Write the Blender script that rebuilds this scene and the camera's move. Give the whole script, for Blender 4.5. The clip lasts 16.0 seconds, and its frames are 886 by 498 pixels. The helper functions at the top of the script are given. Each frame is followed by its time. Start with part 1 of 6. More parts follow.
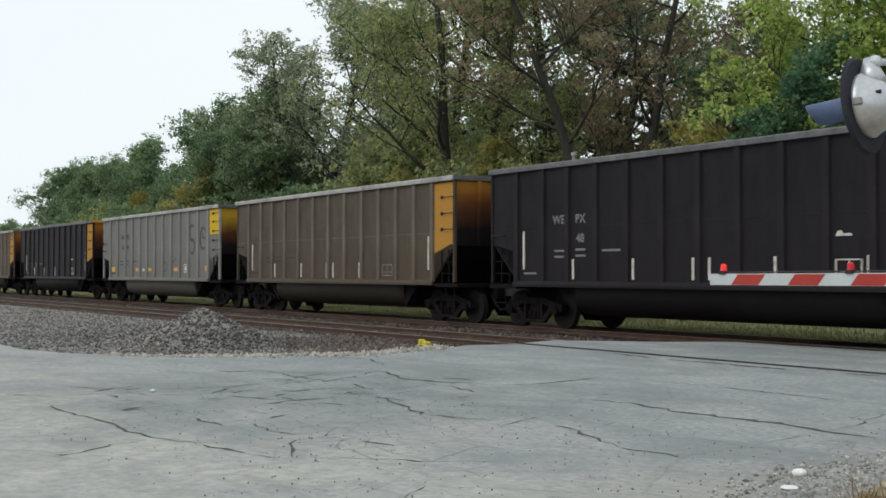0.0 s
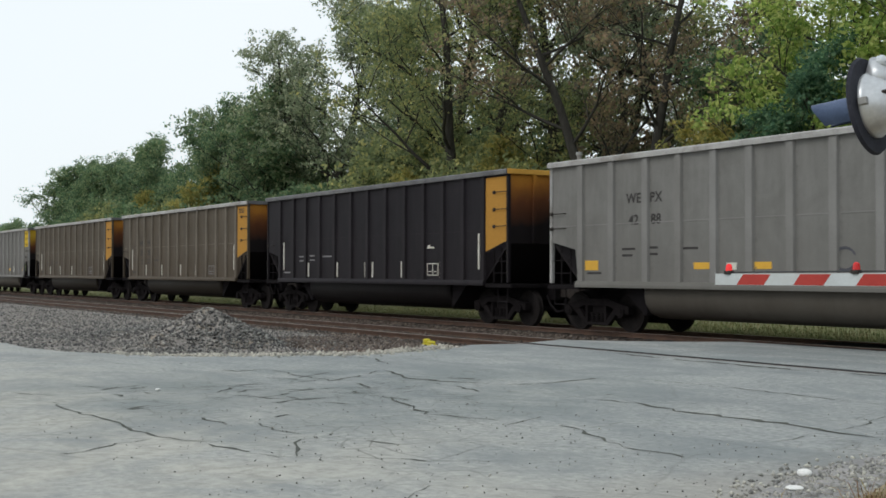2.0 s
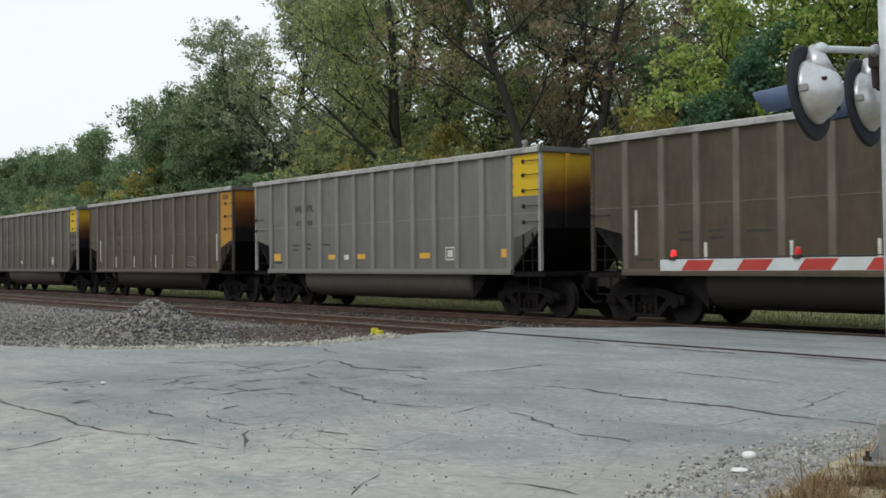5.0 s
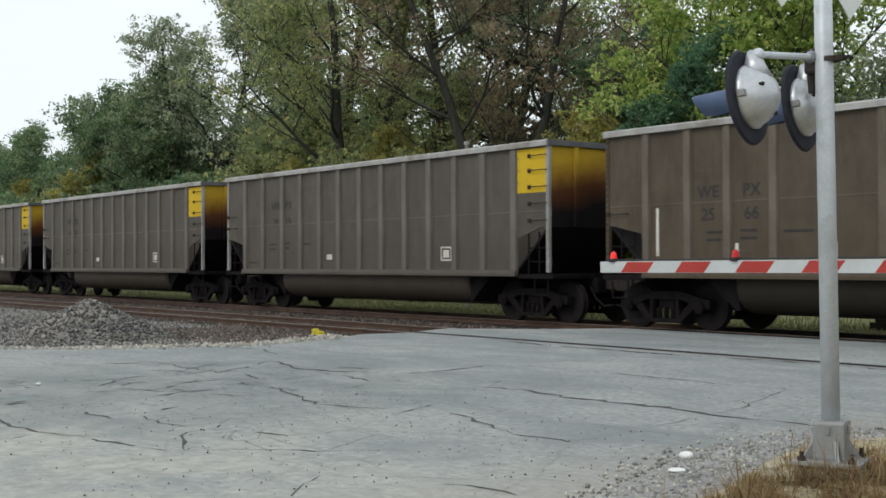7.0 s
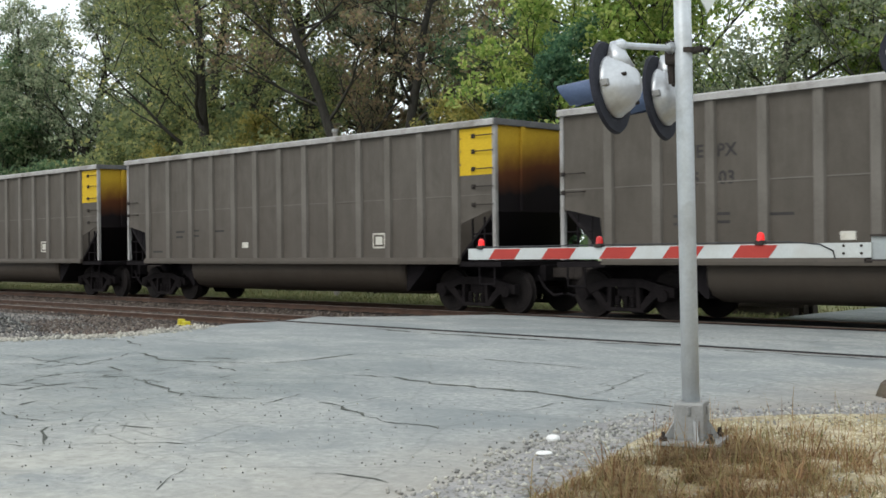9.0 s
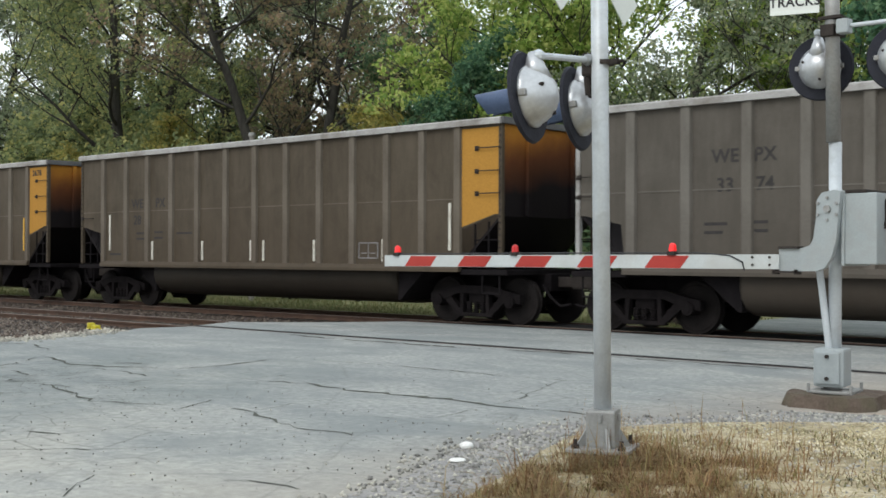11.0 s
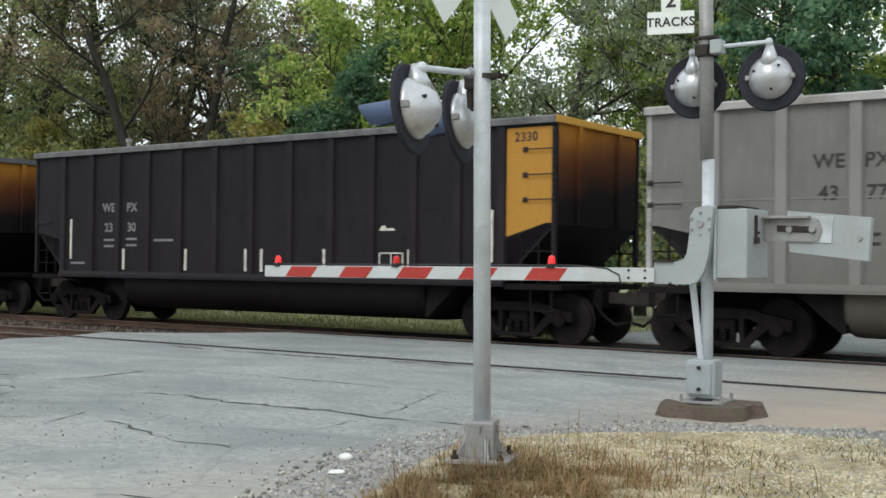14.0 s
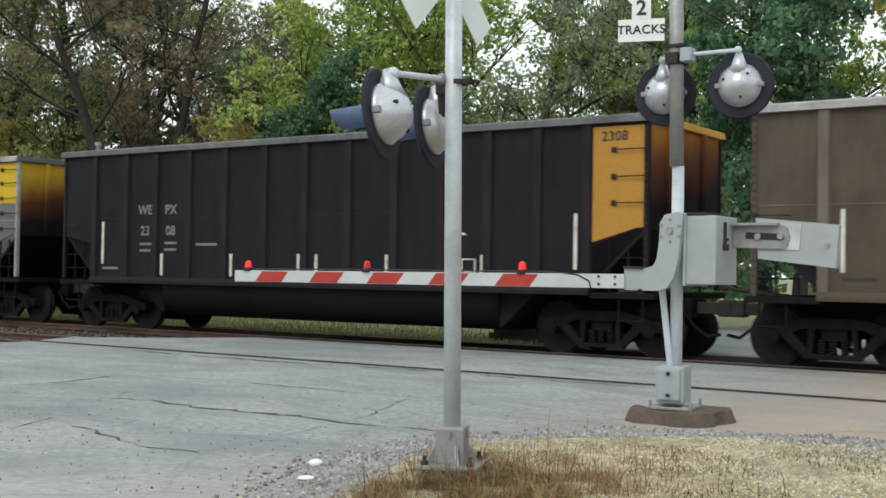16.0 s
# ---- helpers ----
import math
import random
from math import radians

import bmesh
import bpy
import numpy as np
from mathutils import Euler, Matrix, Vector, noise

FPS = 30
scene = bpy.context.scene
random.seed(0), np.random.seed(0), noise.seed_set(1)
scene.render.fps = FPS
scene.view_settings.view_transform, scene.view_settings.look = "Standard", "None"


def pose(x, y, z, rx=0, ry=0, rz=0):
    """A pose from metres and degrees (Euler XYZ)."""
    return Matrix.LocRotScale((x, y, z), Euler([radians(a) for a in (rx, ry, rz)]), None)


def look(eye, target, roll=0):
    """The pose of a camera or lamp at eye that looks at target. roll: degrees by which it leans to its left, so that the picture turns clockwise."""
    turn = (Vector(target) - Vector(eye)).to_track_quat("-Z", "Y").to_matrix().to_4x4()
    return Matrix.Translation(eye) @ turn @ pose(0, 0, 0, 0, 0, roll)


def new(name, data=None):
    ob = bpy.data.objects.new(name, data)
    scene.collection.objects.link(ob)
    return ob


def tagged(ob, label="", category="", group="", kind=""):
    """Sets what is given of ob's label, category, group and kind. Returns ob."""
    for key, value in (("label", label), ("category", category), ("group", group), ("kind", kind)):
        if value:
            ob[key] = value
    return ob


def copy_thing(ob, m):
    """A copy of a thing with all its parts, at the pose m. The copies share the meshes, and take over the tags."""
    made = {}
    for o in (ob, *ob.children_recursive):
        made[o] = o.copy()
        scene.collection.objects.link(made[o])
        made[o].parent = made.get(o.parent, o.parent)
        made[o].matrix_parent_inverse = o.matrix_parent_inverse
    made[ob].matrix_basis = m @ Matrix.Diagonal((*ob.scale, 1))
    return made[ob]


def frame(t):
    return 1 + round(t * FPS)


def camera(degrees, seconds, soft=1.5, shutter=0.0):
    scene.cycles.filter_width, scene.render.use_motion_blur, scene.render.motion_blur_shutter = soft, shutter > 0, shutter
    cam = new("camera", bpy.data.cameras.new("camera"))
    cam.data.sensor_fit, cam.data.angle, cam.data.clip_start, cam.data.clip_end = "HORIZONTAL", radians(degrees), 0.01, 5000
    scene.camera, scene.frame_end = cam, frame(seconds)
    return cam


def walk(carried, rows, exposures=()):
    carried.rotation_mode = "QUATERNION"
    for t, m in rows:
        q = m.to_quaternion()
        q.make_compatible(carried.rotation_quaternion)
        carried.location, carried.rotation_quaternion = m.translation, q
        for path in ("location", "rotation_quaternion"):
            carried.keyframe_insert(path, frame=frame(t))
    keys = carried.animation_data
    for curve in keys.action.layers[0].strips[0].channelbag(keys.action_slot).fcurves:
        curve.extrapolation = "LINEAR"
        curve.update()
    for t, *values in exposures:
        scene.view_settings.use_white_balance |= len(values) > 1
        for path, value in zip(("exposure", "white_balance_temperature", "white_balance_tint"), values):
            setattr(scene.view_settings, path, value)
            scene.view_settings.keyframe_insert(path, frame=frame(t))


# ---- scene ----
cam = camera(41.0, 16.0, soft=1.6, shutter=0.08)
PATH = [
    (0.0, pose(0, 0, 1.350, 91.184, -0.056, 56.941)),
    (0.5, pose(0, 0, 1.350, 91.353, 0.175, 57.165)),
    (1.0, pose(0, 0, 1.350, 91.481, 0.182, 57.540)),
    (1.5, pose(0, 0, 1.350, 91.083, -0.125, 57.976)),
    (2.0, pose(0, 0, 1.350, 91.160, -0.134, 57.181)),
    (2.5, pose(0, 0, 1.350, 91.198, 0.407, 56.282)),
    (3.0, pose(0, 0, 1.350, 90.439, 0.743, 54.895)),
    (3.5, pose(0, 0, 1.350, 90.479, 0.611, 54.850)),
    (5.8, pose(0, 0, 1.350, 90.549, 0.408, 54.279)),
    (6.0, pose(0, 0, 1.350, 90.344, 1.655, 52.672)),
    (6.5, pose(0, 0, 1.350, 90.672, 0.340, 51.430)),
    (7.0, pose(0, 0, 1.350, 90.636, 0.203, 51.809)),
    (7.5, pose(0, 0, 1.350, 91.895, -0.325, 50.780)),
    (8.0, pose(0, 0, 1.350, 92.998, 0.212, 49.824)),
    (8.5, pose(0, 0, 1.350, 90.908, 0.797, 47.546)),
    (8.7, pose(0, 0, 1.350, 90.219, 0.869, 46.526)),
    (10.8, pose(0, 0, 1.350, 90.315, -0.842, 42.445)),
    (11.0, pose(0, 0, 1.350, 90.315, -0.214, 41.429)),
    (11.5, pose(0, 0, 1.350, 89.762, -0.087, 36.526)),
    (12.0, pose(0, 0, 1.350, 89.958, -0.325, 34.254)),
    (12.5, pose(0, 0, 1.350, 90.424, -0.035, 34.064)),
    (13.0, pose(0, 0, 1.350, 90.848, -0.263, 35.120)),
    (13.5, pose(0, 0, 1.350, 91.015, -0.606, 35.814)),
    (14.0, pose(0, 0, 1.350, 90.894, -0.700, 35.698)),
    (14.5, pose(0, 0, 1.350, 90.860, -0.791, 34.930)),
    (15.0, pose(0, 0, 1.350, 90.430, -0.875, 33.607)),
    (15.5, pose(0, 0, 1.350, 90.794, -0.508, 33.539)),
    (16.0, pose(0, 0, 1.350, 91.182, -0.907, 34.282)),
]
walk(cam, PATH, exposures=[(0.0, -0.25), (3.5, -0.25), (7.0, -0.2), (8.0, -0.18), (8.5, 0.12), (8.7, 0.12), (11.0, 0.08), (16.0, 0.05)])


# ---------------------------------------------------------------- light
world = bpy.data.worlds.new("overcast")
scene.world = world
world.use_nodes = True
wn, wl = world.node_tree.nodes, world.node_tree.links
sky = wn.new("ShaderNodeTexSky")
sky.sky_type, sky.sun_disc = "NISHITA", False
sky.sun_elevation, sky.sun_rotation = radians(48), radians(200)
sky.air_density, sky.dust_density = 1.0, 4.0
sky_gain = wn.new("ShaderNodeVectorMath")
sky_gain.operation = "SCALE"
sky_gain.inputs["Scale"].default_value = 0.10
wl.new(sky.outputs[0], sky_gain.inputs[0])
cloud = wn.new("ShaderNodeTexNoise")
cloud.inputs["Scale"].default_value = 1.6
cloud.inputs["Detail"].default_value = 4
cloud_ramp = wn.new("ShaderNodeValToRGB")
cloud_ramp.color_ramp.elements[0].position, cloud_ramp.color_ramp.elements[0].color = 0.3, (1.17, 1.27, 1.32, 1)
cloud_ramp.color_ramp.elements[1].position, cloud_ramp.color_ramp.elements[1].color = 0.7, (1.24, 1.32, 1.36, 1)
wl.new(cloud.outputs[0], cloud_ramp.inputs[0])
sky_mix = wn.new("ShaderNodeMix")
sky_mix.data_type = "RGBA"
sky_mix.inputs[0].default_value = 0.85
wl.new(sky_gain.outputs[0], sky_mix.inputs[6])
wl.new(cloud_ramp.outputs[0], sky_mix.inputs[7])
wl.new(sky_mix.outputs[2], wn["Background"].inputs[0])
wn["Background"].inputs[1].default_value = 1.0

sun = new("sun", bpy.data.lights.new("sun", "SUN"))
sun.data.energy, sun.data.angle, sun.data.color = 1.05, radians(25), (1.0, 0.98, 0.94)
sun.matrix_world = look((-10, -30, 40), (-12, 15, 0))


# ---------------------------------------------------------------- materials
def ramp(nt, fac, stops):
    r = nt.nodes.new("ShaderNodeValToRGB")
    while len(r.color_ramp.elements) < len(stops):
        r.color_ramp.elements.new(0.5)
    for e, (p, c) in zip(r.color_ramp.elements, stops):
        e.position, e.color = p, (*c, 1) if len(c) == 3 else c
    nt.links.new(fac, r.inputs[0])
    return r.outputs[0]


def coords(nt, scale=(1, 1, 1)):
    tc = nt.nodes.new("ShaderNodeTexCoord")
    mp = nt.nodes.new("ShaderNodeMapping")
    mp.inputs["Scale"].default_value = scale
    nt.links.new(tc.outputs["Object"], mp.inputs[0])
    return mp.outputs[0]


def noise_tex(nt, vec, scale, detail=4, rough=0.6, warp=0.0):
    n = nt.nodes.new("ShaderNodeTexNoise")
    n.inputs["Scale"].default_value, n.inputs["Detail"].default_value = scale, detail
    n.inputs["Roughness"].default_value, n.inputs["Distortion"].default_value = rough, warp
    nt.links.new(vec, n.inputs["Vector"])
    return n.outputs[0]


def mix(nt, fac, a, b, blend="MIX"):
    m = nt.nodes.new("ShaderNodeMix")
    m.data_type, m.blend_type = "RGBA", blend
    for sock, v in ((m.inputs[0], fac), (m.inputs[6], a), (m.inputs[7], b)):
        if isinstance(v, (int, float)):
            sock.default_value = v
        elif isinstance(v, tuple):
            sock.default_value = (*v, 1)
        else:
            nt.links.new(v, sock)
    return m.outputs[2]


def maths(nt, op, a, b=0.0, c=0.0, clamp=False):
    m = nt.nodes.new("ShaderNodeMath")
    m.operation, m.use_clamp = op, clamp
    for sock, v in zip(m.inputs, (a, b, c)):
        if isinstance(v, (int, float)):
            sock.default_value = v
        else:
            nt.links.new(v, sock)
    return m.outputs[0]


def blank(name, rough=0.7, metal=0.0):
    m = bpy.data.materials.new(name)
    m.use_nodes = True
    b = m.node_tree.nodes["Principled BSDF"]
    b.inputs["Roughness"].default_value, b.inputs["Metallic"].default_value = rough, metal
    return m, m.node_tree, b


def bump(nt, b, height, strength=0.3, dist=0.02):
    bp = nt.nodes.new("ShaderNodeBump")
    bp.inputs["Strength"].default_value, bp.inputs["Distance"].default_value = strength, dist
    nt.links.new(height, bp.inputs["Height"])
    nt.links.new(bp.outputs[0], b.inputs["Normal"])


def surface(name, dark, light, rough=0.7, metal=0.0, scale=6.0, fine=60.0, stain=None, stain_scale=1.2, bumped=0.2, stretch=(1, 1, 1), vary=0.0, shine=0.4):
    """Two colours blended by a coarse and a fine noise, with stains in a third colour."""
    m, nt, b = blank(name, rough, metal)
    b.inputs["Specular IOR Level"].default_value = shine
    v = coords(nt, stretch)
    coarse, grain = noise_tex(nt, v, scale, 5), noise_tex(nt, v, fine, 3)
    f = maths(nt, "MULTIPLY_ADD", grain, 0.4, maths(nt, "MULTIPLY", coarse, 0.6))
    col = ramp(nt, f, [(0.32, dark), (0.68, light)])
    if stain:
        s = ramp(nt, noise_tex(nt, v, stain_scale, 6, 0.65, 0.4), [(0.48, (0, 0, 0)), (0.72, (0.8, 0.8, 0.8))])
        col = mix(nt, s, col, stain)
    if vary:
        oi = nt.nodes.new("ShaderNodeObjectInfo")
        k = maths(nt, "MULTIPLY_ADD", oi.outputs["Random"], 2 * vary, 1 - vary)
        col = mix(nt, 1.0, col, ramp(nt, k, [(0.0, (0, 0, 0)), (1.0, (1, 1, 1))]), "MULTIPLY")
    nt.links.new(col, b.inputs["Base Color"])
    bump(nt, b, f, bumped)
    return m


def car_paint(name, dark, light, dirt, dirt_from=0.5, rough=0.55, metal=0.0):
    """Faded car paint with vertical streaks, dust gathered low on the side and rubbed patches."""
    m, nt, b = blank(name, rough, metal)
    b.inputs["Specular IOR Level"].default_value = 0.09
    v = coords(nt)
    streak = noise_tex(nt, coords(nt, (1.7, 1.7, 0.28)), 2.2, 6, 0.7)
    cloudy = noise_tex(nt, v, 0.8, 6, 0.68, 0.8)
    grain = noise_tex(nt, v, 45, 3)
    f = maths(nt, "ADD", maths(nt, "MULTIPLY", streak, 0.5), maths(nt, "MULTIPLY", cloudy, 0.5))
    f = maths(nt, "MULTIPLY_ADD", grain, 0.15, maths(nt, "MULTIPLY", f, 0.9))
    col = ramp(nt, f, [(0.36, dark), (0.64, light)])
    sep = nt.nodes.new("ShaderNodeSeparateXYZ")
    nt.links.new(v, sep.inputs[0])
    low = maths(nt, "MULTIPLY_ADD", sep.outputs[2], -0.42, 1.25)
    low = maths(nt, "MULTIPLY", low, maths(nt, "MULTIPLY_ADD", streak, 1.6, -0.35), clamp=True)
    col = mix(nt, maths(nt, "MULTIPLY", low, dirt_from), col, dirt)
    spots = ramp(nt, noise_tex(nt, v, 9, 6, 0.7), [(0.66, (0, 0, 0)), (0.74, (0.55, 0.55, 0.55))])
    col = mix(nt, spots, col, tuple(0.5 * c for c in dark))
    oi = nt.nodes.new("ShaderNodeObjectInfo")
    col = mix(nt, 1.0, col, ramp(nt, oi.outputs["Random"], [(0.0, (0.86, 0.85, 0.83)), (1.0, (1, 1, 1))]), "MULTIPLY")
    nt.links.new(col, b.inputs["Base Color"])
    bump(nt, b, f, 0.12, 0.02)
    return m


def sooty(name, yellow, start, soft, amount=1.0):
    """Yellow end paint under coal soot that thickens downwards in uneven tongues."""
    m, nt, b = blank(name, 0.7)
    b.inputs["Specular IOR Level"].default_value = 0.12
    v = coords(nt)
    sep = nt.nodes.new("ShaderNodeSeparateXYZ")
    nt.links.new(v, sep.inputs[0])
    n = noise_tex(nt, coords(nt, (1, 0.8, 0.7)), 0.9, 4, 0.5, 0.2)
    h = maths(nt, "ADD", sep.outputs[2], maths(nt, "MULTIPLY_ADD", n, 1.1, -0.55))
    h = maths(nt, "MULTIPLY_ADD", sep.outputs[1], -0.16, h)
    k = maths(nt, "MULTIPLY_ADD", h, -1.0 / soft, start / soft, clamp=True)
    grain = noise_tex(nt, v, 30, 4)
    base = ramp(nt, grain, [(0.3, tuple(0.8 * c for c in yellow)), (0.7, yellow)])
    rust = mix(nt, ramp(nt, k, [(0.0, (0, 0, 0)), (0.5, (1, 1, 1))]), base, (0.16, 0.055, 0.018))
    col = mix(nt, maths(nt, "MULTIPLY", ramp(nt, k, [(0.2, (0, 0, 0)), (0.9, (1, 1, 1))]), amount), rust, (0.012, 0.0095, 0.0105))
    nt.links.new(col, b.inputs["Base Color"])
    bump(nt, b, grain, 0.1)
    return m


def leaf(name, colours, glow=0.35, tone=(1, 1, 1), clump=0.0):
    """Leaves: each one takes its own colour; part of the light passes through."""
    m, nt, b = blank(name, 0.55)
    g = nt.nodes.new("ShaderNodeNewGeometry")
    col = ramp(nt, g.outputs["Random Per Island"], [(i / (len(colours) - 1), c) for i, c in enumerate(colours)])
    patch = noise_tex(nt, coords(nt), 0.45, 3)
    col = mix(nt, 1.0, col, ramp(nt, patch, [(0.3, (0.62, 0.66, 0.62)), (0.7, (1.0, 0.98, 0.9))]), "MULTIPLY")
    if clump:
        spray = noise_tex(nt, coords(nt), 1.3, 2)
        col = mix(nt, 1.0, col, ramp(nt, spray, [(0.34, (1 - clump,) * 3), (0.66, (1, 1, 1))]), "MULTIPLY")
    col = mix(nt, 1.0, col, tone, "MULTIPLY")
    nt.links.new(col, b.inputs["Base Color"])
    b.inputs["Specular IOR Level"].default_value = 0.25
    t = nt.nodes.new("ShaderNodeBsdfTranslucent")
    nt.links.new(col, t.inputs[0])
    s = nt.nodes.new("ShaderNodeMixShader")
    s.inputs[0].default_value = glow
    nt.links.new(b.outputs[0], s.inputs[1])
    nt.links.new(t.outputs[0], s.inputs[2])
    nt.links.new(s.outputs[0], nt.nodes["Material Output"].inputs[0])
    return m


def pavement_material():
    """Old light asphalt: dark stained patches, worn aggregate, a net of sealed and open cracks."""
    m, nt, b = blank("old_asphalt", 0.9)
    v = coords(nt)
    big = noise_tex(nt, v, 0.22, 6, 0.6, 0.5)
    mid = noise_tex(nt, v, 1.4, 6, 0.65, 0.3)
    grain = noise_tex(nt, v, 70, 4, 0.7)
    f = maths(nt, "ADD", maths(nt, "MULTIPLY", big, 0.5), maths(nt, "MULTIPLY_ADD", mid, 0.3, maths(nt, "MULTIPLY", grain, 0.2)))
    col = ramp(nt, f, [(0.36, (0.19, 0.207, 0.212)), (0.5, (0.285, 0.30, 0.295)), (0.64, (0.36, 0.365, 0.345))])
    fleck = noise_tex(nt, v, 13, 6, 0.75)
    col = mix(nt, 1.0, col, ramp(nt, fleck, [(0.30, (0.5, 0.51, 0.51)), (0.5, (0.94, 0.94, 0.94)), (0.68, (1.32, 1.3, 1.24))]), "MULTIPLY")
    stain = ramp(nt, noise_tex(nt, coords(nt, (0.5, 1.0, 1)), 0.9, 7, 0.7, 0.8), [(0.45, (0, 0, 0)), (0.60, (0.8, 0.8, 0.8))])
    col = mix(nt, stain, col, (0.18, 0.20, 0.203))
    # brownish dirt washed along the edge by the verge
    sep = nt.nodes.new("ShaderNodeSeparateXYZ")
    nt.links.new(v, sep.inputs[0])
    side = maths(nt, "MULTIPLY_ADD", sep.outputs[0], 0.38, 2.35, clamp=True)
    side = maths(nt, "MULTIPLY", side, ramp(nt, noise_tex(nt, v, 0.6, 5), [(0.3, (0.35, 0.35, 0.35)), (0.62, (1, 1, 1))]))
    col = mix(nt, side, col, (0.36, 0.29, 0.225))
    bare = maths(nt, "MULTIPLY_ADD", sep.outputs[1], -0.30, 2.0, clamp=True)
    bare = maths(nt, "MULTIPLY", bare, ramp(nt, noise_tex(nt, v, 0.55, 6, 0.65, 0.6), [(0.38, (0.1, 0.1, 0.1)), (0.58, (0.85, 0.85, 0.85))]))
    col = mix(nt, bare, col, mix(nt, ramp(nt, noise_tex(nt, v, 6, 6, 0.75), [(0.36, (0, 0, 0)), (0.6, (1, 1, 1))]), (0.27, 0.265, 0.235), (0.43, 0.42, 0.375)))
    warp = nt.nodes.new("ShaderNodeMix")
    warp.data_type = "VECTOR"
    warp.inputs[0].default_value = 0.16
    nz = nt.nodes.new("ShaderNodeTexNoise")
    nz.inputs["Scale"].default_value = 1.1
    nz.inputs["Detail"].default_value = 5
    nt.links.new(v, nz.inputs["Vector"])
    nt.links.new(v, warp.inputs[4])
    nt.links.new(nz.outputs["Color"], warp.inputs[5])
    cracks = []
    for sc, w in ((0.55, 0.010), (1.7, 0.018), (3.4, 0.03)):
        vo = nt.nodes.new("ShaderNodeTexVoronoi")
        vo.feature = "DISTANCE_TO_EDGE"
        vo.inputs["Scale"].default_value = sc
        nt.links.new(warp.outputs[1], vo.inputs["Vector"])
        cracks.append(ramp(nt, vo.outputs["Distance"], [(0.0, (1, 1, 1)), (w, (0, 0, 0))]))
    where = ramp(nt, noise_tex(nt, v, 0.35, 4), [(0.40, (0, 0, 0)), (0.52, (1, 1, 1))])
    where2 = ramp(nt, noise_tex(nt, coords(nt, (1, 1.3, 1)), 0.27, 3), [(0.5, (0, 0, 0)), (0.6, (1, 1, 1))])
    k = maths(nt, "MAXIMUM", maths(nt, "MULTIPLY", cracks[0], maths(nt, "MULTIPLY", where, 0.3)), maths(nt, "MULTIPLY", cracks[1], maths(nt, "MULTIPLY", where2, 0.6)))
    gap = nt.nodes.new("ShaderNodeVectorMath")
    gap.operation = "DISTANCE"
    gap.inputs[1].default_value = (-12.3, 6.3, 0)
    nt.links.new(v, gap.inputs[0])
    crazed = maths(nt, "MULTIPLY_ADD", gap.outputs["Value"], -0.32, 1.5, clamp=True)
    crazed = maths(nt, "MULTIPLY", crazed, maths(nt, "MULTIPLY_ADD", noise_tex(nt, v, 0.9, 4), 3.0, -0.9), clamp=True)
    k = maths(nt, "MAXIMUM", k, maths(nt, "MULTIPLY", cracks[2], crazed))
    col = mix(nt, maths(nt, "MULTIPLY", crazed, 0.7), col, (0.15, 0.175, 0.172))
    col = mix(nt, maths(nt, "MULTIPLY", k, 0.75), col, (0.085, 0.09, 0.075))
    specks = ramp(nt, noise_tex(nt, v, 24, 2), [(0.72, (0, 0, 0)), (0.78, (0.7, 0.7, 0.7))])
    col = mix(nt, specks, col, (0.16, 0.16, 0.16))
    nt.links.new(col, b.inputs["Base Color"])
    bump(nt, b, maths(nt, "SUBTRACT", f, maths(nt, "MULTIPLY", k, 0.6)), 0.5, 0.03)
    return m


def soil_material(name, a, b_, c, scale=0.8, patch=None):
    m, nt, b = blank(name, 0.95)
    v = coords(nt)
    n1, n2, n3 = noise_tex(nt, v, scale, 6, 0.65, 0.5), noise_tex(nt, v, scale * 9, 5, 0.7), noise_tex(nt, v, 90, 3)
    f = maths(nt, "MULTIPLY_ADD", n2, 0.35, maths(nt, "MULTIPLY_ADD", n3, 0.15, maths(nt, "MULTIPLY", n1, 0.5)))
    col = ramp(nt, f, [(0.38, a), (0.5, b_), (0.62, c)])
    if patch:
        k = ramp(nt, noise_tex(nt, v, 1.7, 6, 0.7, 0.7), [(0.53, (0, 0, 0)), (0.64, (0.75, 0.75, 0.75))])
        col = mix(nt, k, col, patch)
    nt.links.new(col, b.inputs["Base Color"])
    bump(nt, b, f, 0.7, 0.04)
    return m


def lamp_red(name, strength):
    m, nt, b = blank(name, 0.2)
    b.inputs["Base Color"].default_value = (0.45, 0.012, 0.012, 1)
    b.inputs["Emission Color"].default_value = (1.0, 0.03, 0.03, 1)
    b.inputs["Emission Strength"].default_value = strength
    return m


PAVE = pavement_material()
CRACK = surface("crack_fill", (0.035, 0.038, 0.034), (0.10, 0.105, 0.088), 0.95, scale=2.5)
RUBBER_AND_SHADE = surface("crossing_rubber", (0.012, 0.012, 0.014), (0.032, 0.032, 0.034), 0.9, shine=0.1)
GRASS_SOIL = soil_material("grass_soil", (0.12, 0.14, 0.06), (0.19, 0.20, 0.09), (0.30, 0.27, 0.15))
VERGE_SOIL = soil_material("verge_soil", (0.16, 0.13, 0.07), (0.37, 0.31, 0.20), (0.62, 0.55, 0.39), 2.2, (0.18, 0.145, 0.07))
GRAVEL_SOIL = soil_material("gravel_soil", (0.10, 0.09, 0.085), (0.19, 0.175, 0.16), (0.31, 0.28, 0.24), 1.6, (0.24, 0.20, 0.15))
GRIT_SOIL = soil_material("grit_soil", (0.15, 0.148, 0.15), (0.26, 0.255, 0.25), (0.38, 0.365, 0.345), 2.4)
